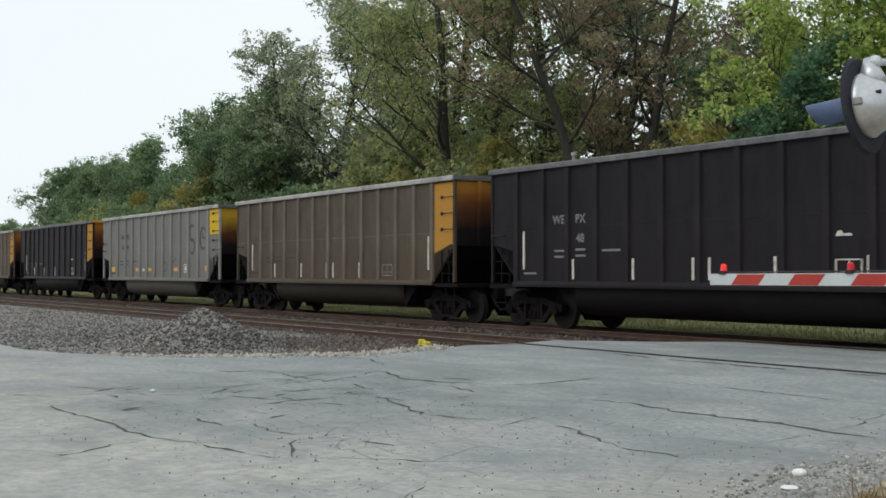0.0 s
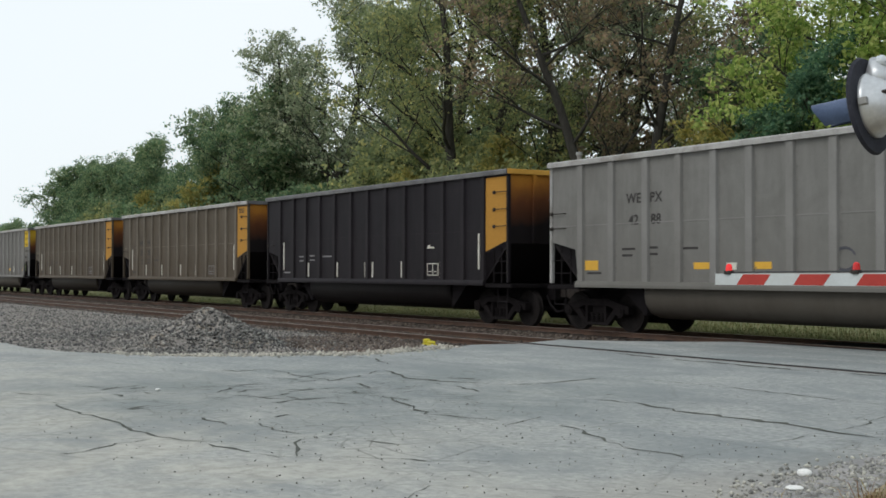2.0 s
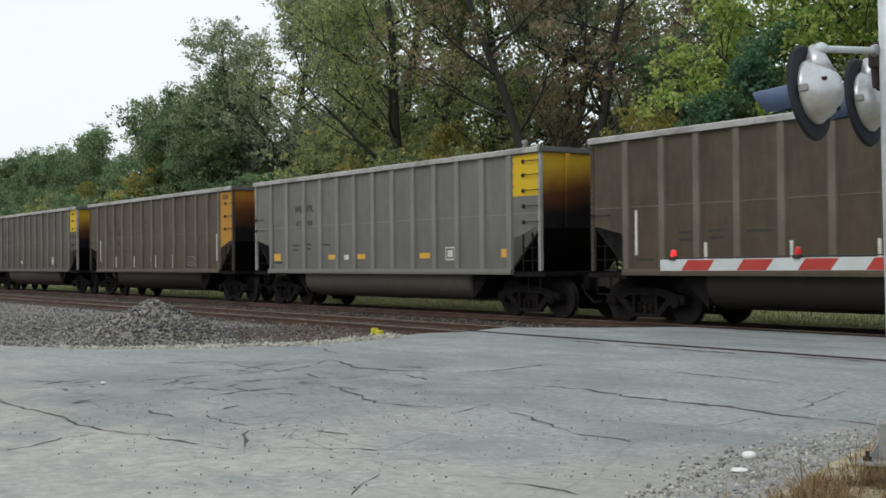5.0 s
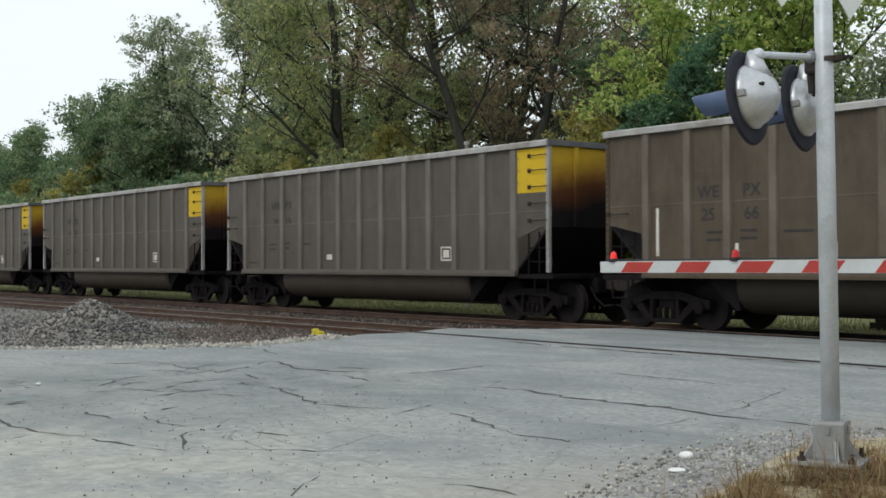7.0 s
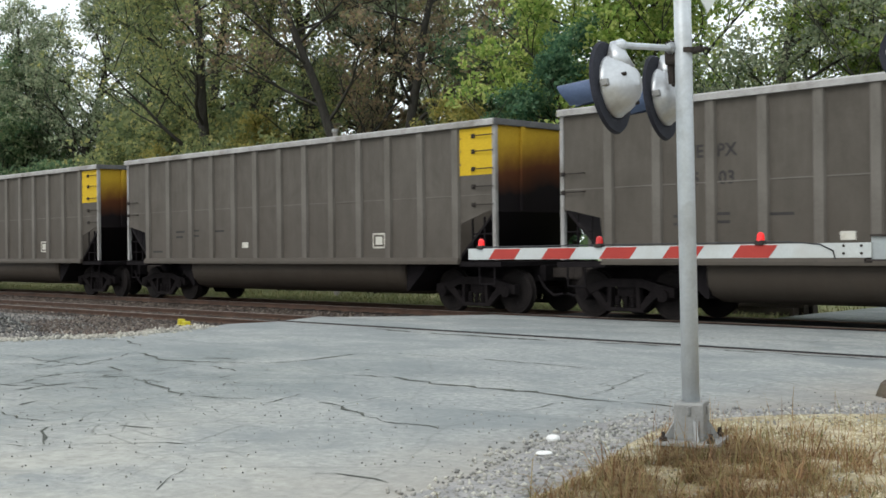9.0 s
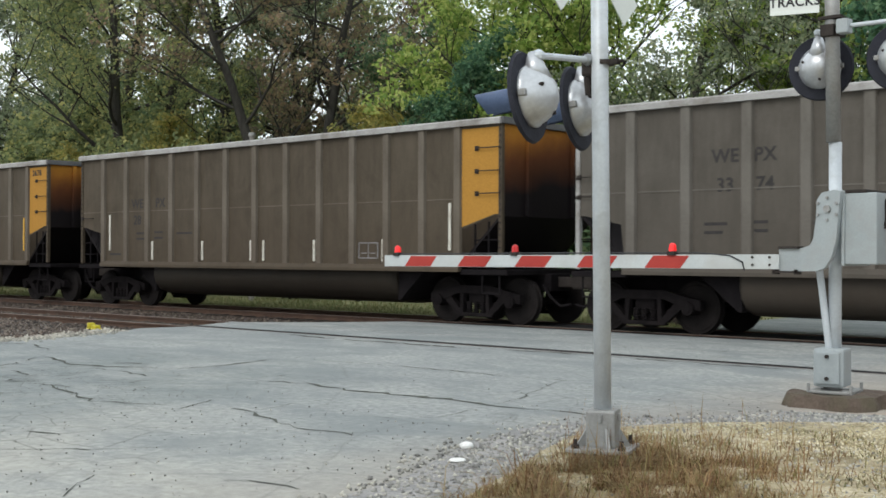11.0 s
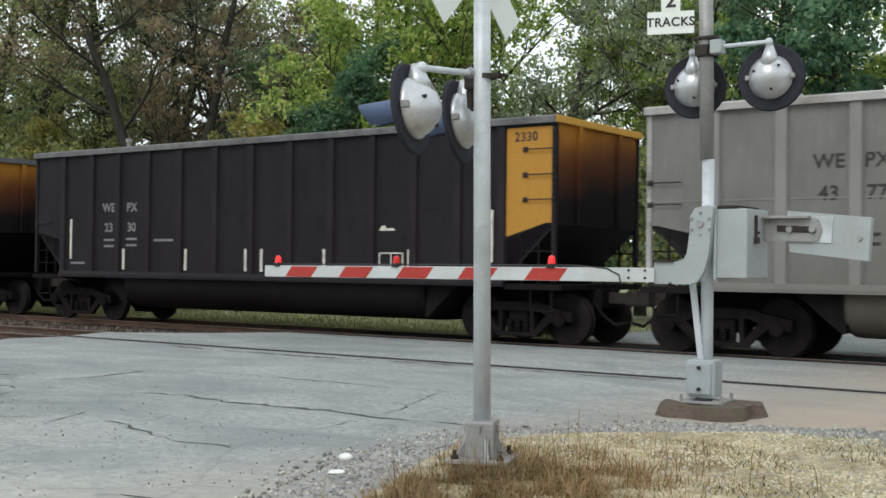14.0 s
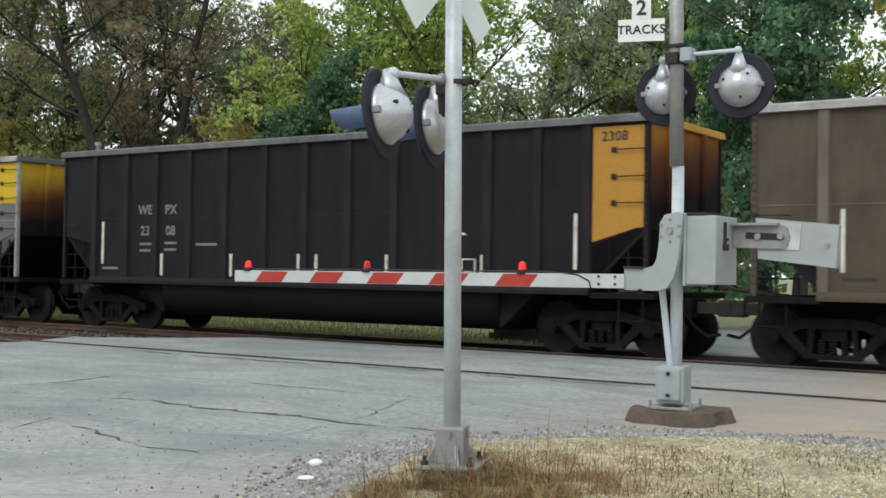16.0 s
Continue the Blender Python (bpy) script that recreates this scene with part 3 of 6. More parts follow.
crack([(-9.73, 8.28), (-9.3, 8.38), (-8.54, 8.27), (-7.96, 8.3), (-7.39, 8.36), (-6.92, 8.31), (-6.47, 8.31), (-6.14, 8.35), (-5.73, 8.36)], 0.04, 31)
crack([(-14.14, 8.2), (-12.92, 7.86), (-12.22, 8.09), (-11.68, 8.39), (-11.44, 8.89)], 0.045, 41)
crack([(-8.31, 13.85), (-8.25, 14.42), (-8.08, 15.98)], 0.03, 42)
# a net of short cracks where the lot is breaking up
pick = random.Random(77)
for i in range(60):
    along, deep = pick.gauss(0, 1.25), pick.gauss(0, 1.0)
    cx, cy = -12.3 + 0.42 * along - 0.9 * deep, 5.9 + 0.9 * along + 0.42 * deep
    half, turn = pick.uniform(0.12, 0.5), math.atan2(0.9, 0.42) + pick.gauss(0, 0.55)
    mid = (cx + pick.uniform(-0.08, 0.08), cy + pick.uniform(-0.08, 0.08))
    crack([(cx - half * math.cos(turn), cy - half * math.sin(turn)), mid, (cx + half * math.cos(turn), cy + half * math.sin(turn))], pick.uniform(0.012, 0.03), 100 + i)
# torn asphalt along the near rail
crack([(-15.2, 13.33), (-14.6, 13.22), (-13.9, 13.14)], 0.07, 43)
crack([(-13.7, 13.16), (-12.9, 13.2), (-12.0, 13.2), (-11.2, 13.16), (-10.7, 13.3)], 0.07, 44)
crack([(-10.6, 13.36), (-9.8, 13.42), (-9.2, 13.40)], 0.05, 45)
crack([(-8.9, 13.34), (-7.8, 13.37), (-6.7, 13.38), (-5.9, 13.42)], 0.05, 46)
crack([(-9.4, 13.9), (-8.9, 14.3), (-8.5, 14.8)], 0.03, 47)
crack([(-5.4, 13.9), (-5.1, 14.4), (-4.9, 15.0)], 0.03, 48)


def rail_profile():
    return [(-0.070, -0.172), (0.070, -0.172), (0.070, -0.160), (0.012, -0.145), (0.009, -0.045), (0.035, -0.036), (0.036, -0.006), (-0.036, -0.006), (-0.035, -0.036), (-0.009, -0.045), (-0.012, -0.145), (-0.070, -0.160)]


def track(name, label, centre):
    t = thing(name, label, "track", pose(0, centre, 0), "railway tracks", "structure")
    for s in (-1, 1):
        bm = bmesh.new()
        prism(bm, [(p[0] + s * GAUGE, p[1]) for p in rail_profile()], "x", -420, 200)
        r = part("rail", bm, RAIL_STEEL, t, "rust-brown steel rail")
        bm = bmesh.new()
        box(bm, (-420, s * GAUGE - 0.034, -0.006), (200, s * GAUGE + 0.034, 0.0))
        part("rail_head", bm, RAIL_HEAD, r, "worn rail head")
    return t


empty_track = track("railway_track", "empty rusty railway track on dark ballast", T1)
train_track = track("railway_track", "railway track carrying the coal train", T2)


# ---------------------------------------------------------------- coal cars
LENGTH, PITCH, WHEEL = 14.47, 16.18, 0.457
RIBS_OLD = [1.08, 2.12, 3.05, 4.06, 5.10, 6.19, 7.25, 8.33, 9.42, 10.45, 11.45, 12.44, 13.38]
RIBS_NEW = [1.15, 2.22, 3.33, 4.33, 5.33, 6.28, 7.29, 8.28, 9.28, 10.27, 11.26, 12.30, 13.36]
HALF = 1.55                    # half width over the side sheets


def side_sheet(bm, y0, y1):
    prism(bm, [(0, 2.06), (0.18, 2.06), (0.93, 1.90), (1.02, 1.15), (13.42, 1.15), (13.46, 1.86), (14.28, 2.12), (14.47, 2.12), (14.47, 3.90), (0, 3.90)], "y", y0, y1)


def wheelset(parent, x):
    bm = bmesh.new()
    rod(bm, (0, -1.02, 0), (0, 1.02, 0), 0.075, seg=10)
    ax = part("wheelset", bm, TRUCK, parent, "steel wheelset", where=pose(x, 0, WHEEL))
    for s in (-1, 1):
        bm = bmesh.new()
        rod(bm, (0, s * 0.685, 0), (0, s * 0.705, 0), WHEEL + 0.026, seg=28)
        rod(bm, (0, s * 0.705, 0), (0, s * 0.80, 0), WHEEL, WHEEL - 0.004, seg=28)
        rod(bm, (0, s * 0.80, 0), (0, s * 0.81, 0), WHEEL - 0.05, WHEEL - 0.07, seg=28)
        rod(bm, (0, s * 0.80, 0), (0, s * 0.86, 0), 0.13, 0.11, seg=14)
        for k in range(3):
            a = k * 2.094
            rod(bm, (0.25 * math.cos(a), s * 0.80, 0.25 * math.sin(a)), (0.25 * math.cos(a), s * 0.818, 0.25 * math.sin(a)), 0.035, seg=8)
        part("wheel", bm, TREAD, ax, "worn steel wheel")
    return ax


def bogie(parent, x):
    bm = bmesh.new()
    box(bm, (-0.2, -1.0, 0.42), (0.2, 1.0, 0.68), 0.03)
    b = part("bogie", bm, TRUCK, parent, "two-axle truck darkened as shade", where=pose(x, 0, 0))
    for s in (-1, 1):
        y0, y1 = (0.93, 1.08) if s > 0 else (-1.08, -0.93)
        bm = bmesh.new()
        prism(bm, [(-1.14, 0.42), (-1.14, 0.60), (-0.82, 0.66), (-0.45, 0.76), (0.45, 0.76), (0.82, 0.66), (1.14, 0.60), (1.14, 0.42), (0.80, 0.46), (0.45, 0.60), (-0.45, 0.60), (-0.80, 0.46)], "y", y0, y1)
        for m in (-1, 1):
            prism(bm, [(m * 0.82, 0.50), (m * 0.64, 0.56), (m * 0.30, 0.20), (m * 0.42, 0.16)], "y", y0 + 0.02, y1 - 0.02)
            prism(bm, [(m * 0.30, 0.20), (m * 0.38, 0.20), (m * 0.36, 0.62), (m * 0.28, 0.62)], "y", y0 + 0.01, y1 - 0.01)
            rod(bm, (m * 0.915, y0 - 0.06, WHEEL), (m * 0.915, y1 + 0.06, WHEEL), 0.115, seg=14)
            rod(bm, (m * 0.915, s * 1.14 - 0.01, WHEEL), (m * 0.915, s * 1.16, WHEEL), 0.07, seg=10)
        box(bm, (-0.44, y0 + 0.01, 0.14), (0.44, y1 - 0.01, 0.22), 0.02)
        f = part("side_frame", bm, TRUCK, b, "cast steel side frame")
        bm = bmesh.new()
        rings = []
        for k in range(11):
            rr = 0.068 if k % 2 else 0.05
            rings.append([bm.verts.new((rr * math.cos(a * 0.7854), rr * math.sin(a * 0.7854), 0.22 + 0.022 * k)) for a in range(8)])
        for p, q in zip(rings, rings[1:]):
            for a in range(8):
                bm.faces.new((p[a], p[(a + 1) % 8], q[(a + 1) % 8], q[a]))
        coil = part("spring", bm, TRUCK, b, "coil spring", where=pose(-0.17, s * 1.0, 0))
        for i in (0, 1):
            again(coil, pose(0.17 * i, s * 1.0, 0))
    return b, [wheelset(b, -0.915), wheelset(b, 0.915)]


def coal_car(kind):
    """An empty high-sided rotary-dump coal car, near side towards -y, orange or yellow end towards +x."""
    body_mat = {"K": K_PAINT, "B": B_PAINT, "W": W_PAINT, "G": G_PAINT}[kind]
    colour = {"K": "black", "B": "dusty brown", "W": "grey-brown", "G": "pale grey"}[kind]
    rib_mat = {"K": K_RIB, "B": B_RIB, "W": W_RIB, "G": G_RIB}[kind]
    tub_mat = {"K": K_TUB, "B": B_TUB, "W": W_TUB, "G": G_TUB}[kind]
    RIBS = RIBS_OLD if kind in "KB" else RIBS_NEW
    chord = CHORD_DARK if kind == "K" else CHORD_PALE
    full = kind in "KB"
    car = thing("coal_car", "", "coal car", group="cars of the coal train")
    car["label"] = {"K": "black coal car with faded orange end panel, rolling on rails", "B": "dusty brown coal car with orange end panel, rolling on rails",
                    "W": "grey-brown coal car with small yellow end patch, rolling on rails", "G": "pale grey coal car with small yellow end patch, rolling on rails"}[kind]
    for s in (-1, 1):
        bm = bmesh.new()
        side_sheet(bm, s * HALF, s * (HALF - 0.025))
        part("side_sheet", bm, body_mat, car, colour + " side sheet")
        bm = bmesh.new()
        prism(bm, [(s * (HALF - 0.03), 3.85), (s * (HALF + 0.10), 3.85), (s * (HALF + 0.10), 3.95), (s * (HALF + 0.07), 3.98), (s * (HALF - 0.03), 3.98)], "x", -0.02, LENGTH + 0.02)
        part("top_chord", bm, chord, car, "worn top chord")
        bm = bmesh.new()
        prism(bm, [(s * (HALF - 0.02), 1.03), (s * (HALF + 0.09), 1.03), (s * (HALF + 0.09), 1.09), (s * (HALF + 0.06), 1.17), (s * (HALF - 0.02), 1.17)], "x", 1.0, 13.45)
        part("side_sill", bm, body_mat, car, "side sill")
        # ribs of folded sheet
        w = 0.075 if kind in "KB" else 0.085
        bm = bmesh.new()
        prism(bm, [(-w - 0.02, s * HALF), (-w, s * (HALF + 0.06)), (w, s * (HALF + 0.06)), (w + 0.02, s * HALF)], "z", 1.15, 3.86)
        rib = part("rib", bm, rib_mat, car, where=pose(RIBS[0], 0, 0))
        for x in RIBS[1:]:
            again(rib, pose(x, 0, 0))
        if kind in "GW":
            bm = bmesh.new()
            for x in RIBS:
                for k in range(9):
                    z = 1.45 + k * 0.27
                    box(bm, (x + 0.125, s * HALF, z), (x + 0.15, s * (HALF + 0.012), z + 0.035))
            tagged(part("rivet_strip", bm, body_mat, car), kind="stuff")
        # corner post with its rivets
        for x, d in ((0.0, 1), (LENGTH, -1)):
            bm = bmesh.new()
            xa, xb = sorted((x - d * 0.01, x + d * 0.075))
            ya, yb = sorted((s * (HALF - 0.06), s * (HALF + 0.02)))
            box(bm, (xa, ya, 1.12), (xb, yb, 3.86))
            post = part("corner_post", bm, chord if kind in "GW" else body_mat, car, "corner post")
            bm = bmesh.new()
            for k in range(22):
                z = 1.25 + k * 0.118
                xr = x + d * 0.035
                box(bm, (xr - 0.02, s * (HALF + 0.02), z), (xr + 0.02, s * (HALF + 0.033), z + 0.035))
            tagged(part("rivet_strip", bm, CHORD_PALE if kind in "GW" else DARK_IRON, post), kind="stuff")
    bm = bmesh.new()
    box(bm, (0.1, -HALF - 0.008, 2.44), (13.38 if full else 14.36, -HALF, 2.44 + 0.022))
    part("weld_seam", bm, rib_mat, car, "weld seam along the side")
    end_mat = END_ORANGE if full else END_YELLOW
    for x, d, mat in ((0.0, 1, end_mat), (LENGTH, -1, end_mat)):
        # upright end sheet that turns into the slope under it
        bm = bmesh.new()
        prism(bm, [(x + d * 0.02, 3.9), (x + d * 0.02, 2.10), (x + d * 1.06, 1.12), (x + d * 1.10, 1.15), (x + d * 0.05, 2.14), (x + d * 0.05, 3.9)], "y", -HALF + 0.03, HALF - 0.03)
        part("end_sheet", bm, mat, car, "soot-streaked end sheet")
        bm = bmesh.new()
        xa, xb = sorted((x - d * 0.06, x + d * 0.08))
        box(bm, (xa, -HALF - 0.06, 3.85), (xb, HALF + 0.06, 3.98), 0.015)
        part("end_chord", bm, CHORD_YELLOW if (kind == "K" and d < 0) else CHORD_DARK if d < 0 else chord, car, "end top chord")
        for y in (-0.75, 0.75):
            bm = bmesh.new()
            xa, xb = sorted((x - d * 0.05, x + d * 0.02))
            box(bm, (xa, y - 0.06, 2.12), (xb, y + 0.06, 3.86), 0.01)
            part("end_post", bm, mat, car, "end stiffener")
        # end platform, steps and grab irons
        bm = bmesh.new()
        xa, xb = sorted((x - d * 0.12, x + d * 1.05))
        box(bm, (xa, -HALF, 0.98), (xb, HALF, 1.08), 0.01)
        part("end_platform", bm, UNDER, car, "end platform darkened as shade")
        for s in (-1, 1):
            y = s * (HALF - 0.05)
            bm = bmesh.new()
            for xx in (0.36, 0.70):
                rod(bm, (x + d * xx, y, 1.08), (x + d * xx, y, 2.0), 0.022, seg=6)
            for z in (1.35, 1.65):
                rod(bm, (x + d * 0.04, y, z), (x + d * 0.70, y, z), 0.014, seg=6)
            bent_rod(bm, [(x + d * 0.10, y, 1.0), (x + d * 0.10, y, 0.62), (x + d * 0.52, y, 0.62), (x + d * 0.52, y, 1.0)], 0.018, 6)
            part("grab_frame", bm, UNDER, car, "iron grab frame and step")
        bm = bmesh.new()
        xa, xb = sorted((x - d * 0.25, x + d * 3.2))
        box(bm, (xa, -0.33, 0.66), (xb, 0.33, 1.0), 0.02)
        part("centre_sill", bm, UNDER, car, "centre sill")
        bm = bmesh.new()
        xa, xb = sorted((x - d * 0.25, x - d * 0.66))
        box(bm, (xa, -0.09, 0.74), (xb, 0.09, 0.94), 0.02)
        xa, xb = sorted((x - d * 0.62, x - d * 0.86))
        box(bm, (xa, -0.16, 0.70), (xb, 0.16, 0.98), 0.05)
        part("coupler", bm, DARK_IRON, car, "iron knuckle coupler")
        bm = bmesh.new()
        bent_rod(bm, [(x - d * 0.15, -0.45, 0.78), (x - d * 0.35, -0.48, 0.55), (x - d * 0.58, -0.46, 0.38), (x - d * 0.80, -0.42, 0.42)], 0.028, 8)
        part("air_hose", bm, UNDER, car, "black air hose")
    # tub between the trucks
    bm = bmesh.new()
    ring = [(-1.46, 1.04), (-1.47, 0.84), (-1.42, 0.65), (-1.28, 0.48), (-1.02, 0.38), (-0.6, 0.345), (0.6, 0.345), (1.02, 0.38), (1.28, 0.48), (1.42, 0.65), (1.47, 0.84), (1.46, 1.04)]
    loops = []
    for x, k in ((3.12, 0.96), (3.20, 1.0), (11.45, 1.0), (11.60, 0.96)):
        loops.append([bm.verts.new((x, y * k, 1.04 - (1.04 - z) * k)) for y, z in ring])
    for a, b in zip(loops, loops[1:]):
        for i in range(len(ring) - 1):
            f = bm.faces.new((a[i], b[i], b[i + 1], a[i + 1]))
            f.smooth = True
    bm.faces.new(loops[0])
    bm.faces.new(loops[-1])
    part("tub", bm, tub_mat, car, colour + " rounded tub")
    # sloped tub ends, with their shadow put into the colour
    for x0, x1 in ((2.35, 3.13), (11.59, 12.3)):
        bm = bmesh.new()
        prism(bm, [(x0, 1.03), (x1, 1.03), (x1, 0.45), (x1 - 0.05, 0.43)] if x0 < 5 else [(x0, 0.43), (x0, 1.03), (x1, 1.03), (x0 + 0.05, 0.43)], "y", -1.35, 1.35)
        part("tub_end", bm, UNDER, car, "sloping tub end darkened as shade")
    bm = bmesh.new()
    box(bm, (1.1, -HALF + 0.04, 1.1), (13.37, HALF - 0.04, 1.14))
    part("floor_sheet", bm, COAL, car, "coal-dusted floor")
    # painted end panel, ladder
    s = -HALF
    bm = bmesh.new()
    if full:
        prism(bm, [(13.40, 1.96), (13.46, 1.90), (14.28, 2.14), (14.39, 2.14), (14.39, 3.80), (13.40, 3.80)], "y", s - 0.006, s)
        part("end_panel", bm, PANEL_ORANGE, car, "faded orange end panel")
    else:
        prism(bm, [(13.43, 2.86), (14.39, 2.86), (14.39, 3.82), (13.43, 3.82)], "y", s - 0.006, s)
        part("end_patch", bm, PANEL_YELLOW, car, "yellow paint patch")
    rung = None
    for xa, xb, zs in ((13.86, 14.42, (2.54, 2.97, 3.41) if full else (2.25, 2.62, 2.98, 3.34, 3.66)), (0.05, 0.58, (2.4, 2.75) if not full else (2.3,))):
        for z in zs:
            if rung is None or xa < 1 and rung[0] > 1:
                bm = bmesh.new()
                bent_rod(bm, [(xa, s, 0), (xa, s - 0.07, 0), (xb, s - 0.07, 0), (xb, s, 0)], 0.011, 6)
                box(bm, (xa - 0.045, s - 0.03, -0.045), (xa + 0.045, s, 0.045))
                rung = (xa, part("rung", bm, DARK_IRON, car, "iron ladder rung", where=pose(0, 0, z)))
            else:
                again(rung[1], pose(0, 0, z))
    # reflectors
    if full:
        for x, z0, z1 in ((1.36, 1.45, 2.38), (3.25, 1.22, 1.68), (5.29, 1.22, 1.68), (7.10, 1.22, 1.68), (7.55, 1.22, 1.68), (9.25, 1.22, 1.68), (11.34, 1.22, 1.68), (13.17, 1.45, 2.38)):
            bm = bmesh.new()
            box(bm, (x - 0.032, s - 0.02, z0), (x + 0.032, s, z1))
            part("reflector", bm, STRIP_WHITE, car, "white reflector strip")
        bm = bmesh.new()
        z0, z1 = 1.28, 1.62
        for lo, hi in (((10.62, z0), (11.2, z0 + 0.025)), ((10.62, z1 - 0.025), (11.2, z1)), ((10.62, z0), (10.65, z1)), ((11.17, z0), (11.2, z1)), ((10.90, z0), (10.925, z1)), ((10.70, z0 + 0.1), (10.85, z0 + 0.125)), ((10.97, z0 + 0.1), (11.12, z0 + 0.125))):
            box(bm, (lo[0], s - 0.006, lo[1]), (hi[0], s, hi[1]))
        part("stencil_frame", bm, STRIP_WHITE if kind == "K" else LETTER_PALE, car, "pale data stencil frame")
    else:
        if kind == "G":
            for x in (1.28, 4.75, 6.35, 9.55, 13.0):
                bm = bmesh.new()
                box(bm, (x, s - 0.006, 1.42 if x < 2 else 1.44), (x + 0.46, s, 1.64 if x in (1.28, 13.0) else 1.58))
                part("reflector", bm, STRIP_YELLOW, car, "yellow reflector sheet")
        bm = bmesh.new()
        box(bm, (5.66, s - 0.006, 1.43), (5.92, s, 1.57))
        part("data_plate", bm, STRIP_WHITE, car, "white data plate")
        bm = bmesh.new()
        z0, z1 = 1.38, 1.72
        for lo, hi in (((10.70, z0), (11.12, z0 + 0.04)), ((10.70, z1 - 0.04), (11.12, z1)), ((10.70, z0), (10.74, z1)), ((11.08, z0), (11.12, z1)), ((10.80, 1.46), (11.02, 1.64))):
            box(bm, (lo[0], s - 0.006, lo[1]), (hi[0], s, hi[1]))
        part("stencil_frame", bm, STRIP_WHITE, car, "white data stencil frame")
    # small stencilling that cannot be read
    for x, z, w in ((2.55, 1.86, 0.42), (2.55, 1.72, 0.34), (3.32, 1.88, 0.36), (3.32, 1.74, 0.36), (4.25, 1.85, 0.62), (1.35, 1.33, 0.5)):
        bm = bmesh.new()
        box(bm, (x, s - 0.004, z), (x + w, s, z + 0.05))
        part("stencil_bar", bm, LETTER_PALE if kind == "K" else LETTER_DARK, car, "small stencilled line")
    if kind == "K":
        bm = bmesh.new()
        prism(bm, [(10.62, 2.03), (11.0, 2.03), (10.95, 2.08), (10.8, 2.07), (10.76, 2.13), (10.68, 2.12)], "y", s - 0.005, s)
        part("scrape", bm, STRIP_WHITE, car, "white scrape mark")
    b1, w1 = bogie(car, 1.08)
    b2, w2 = bogie(car, 13.39)
    return car


def marks(car, kind, number):
    """Stencilled owner's code and car number, two letters and two figures on each side of a rib."""
    mat = LETTER_PALE if kind == "K" else LETTER_DARK
    size = {"K": 0.28, "B": 0.32, "W": 0.31, "G": 0.30}[kind]
    xa, xb = {"K": (2.71, 3.50), "B": (2.59, 3.57)}.get(kind, (2.93, 3.63))
    z1, z2 = (2.61, 2.16) if kind == "K" else (2.63, 2.21) if kind == "B" else (2.98, 2.51)
    stand = pose(0, 0, 0, 90, 0, 0)
    for text, x, z in (("WE", xa, z1), ("PX", xb, z1), (number[:2], xa, z2), (number[2:], xb, z2)):
        if text.strip():
            words(text, size, mat, car, pose(x, -HALF - 0.004, z) @ stand, "lettering", "stencilled lettering", 1.05)


ORDER = {-2: ("B", ""), -1: ("K", "  48"), 0: ("B", ""), 1: ("G", "4288"), 2: ("K", ""), 3: ("B", "2525"), 4: ("B", ""), 5: ("G", "4250"), 6: ("B", "2566"), 7: ("W", "3919"), 8: ("W", "3503"),
         9: ("W", ""), 10: ("W", "3374"), 11: ("B", "28"), 12: ("B", "2678"), 13: ("G", "4377"), 14: ("K", "2330"), 15: ("B", "2737"), 16: ("K", "2308"), 17: ("G", ""), 18: ("B", ""), 19: ("B", "")}
CARS, FIRST = {}, {}
for k, (kind, number) in ORDER.items():
    at = pose(-40.78 - PITCH * k, T2, 0)
    if kind not in FIRST:
        FIRST[kind] = CARS[k] = coal_car(kind)
        CARS[k].matrix_basis = at
bare = dict(FIRST)
for k, (kind, number) in ORDER.items():
    if k not in CARS:
        CARS[k] = copy_thing(bare[kind], pose(-40.78 - PITCH * k, T2, 0))
for k, (kind, number) in ORDER.items():
    if number:
        marks(CARS[k], kind, number)


def corner_number(car, text):
    words(text, 0.22, LETTER_DARK, car, pose(13.87, -HALF - 0.012, 3.63) @ pose(0, 0, 0, 90, 0, 0), "panel_number", "dark stencilled figures", 1.1)


for k, text in ((3, "2525"), (16, "2308"), (12, "2678"), (15, "2737"), (14, "2330"), (6, "2566")):
    corner_number(CARS[k], text)


def graffiti(car):
    """Two large sprayed letter forms on one pale car, as curved strokes."""
    def stroke(pts, w):
        bm = bmesh.new()
        rows = []
        for i, p in enumerate(pts):
            a, b = Vector(pts[max(0, i - 1)]), Vector(pts[min(len(pts) - 1, i + 1)])
            n = Vector((-(b - a).y, (b - a).x)).normalized() * w * (0.5 + 0.5 * math.sin(math.pi * (i + 0.7) / len(pts)))
            rows.append([bm.verts.new((p[0] + q * n.x, -HALF - 0.008, p[1] + q * n.y)) for q in (-1, 1)])
        for a, b in zip(rows, rows[1:]):
            bm.faces.new((a[0], b[0], b[1], a[1]))
        part("graffiti", bm, GRAFFITI, car, "dark sprayed graffiti stroke")
    arc = lambda cx, cz, rx, rz, a0, a1, n=14: [(cx + rx * math.cos(radians(a0 + (a1 - a0) * i / n)), cz + rz * math.sin(radians(a0 + (a1 - a0) * i / n))) for i in range(n + 1)]
    stroke(arc(11.62, 2.98, 0.26, 0.30, 40, 270) + arc(11.62, 2.42, 0.26, 0.28, 80, -140), 0.07)
    stroke(arc(12.80, 2.72, 0.30, 0.42, 50, 310), 0.07)
    stroke([(12.62, 2.95), (12.8, 2.75), (13.0, 2.72)], 0.05)
    stroke(arc(8.5, 1.62, 0.24, 0.2, 20, 340), 0.03)
    stroke([(9.2, 1.95), (9.5, 1.82), (9.85, 1.96)], 0.03)


graffiti(CARS[1])
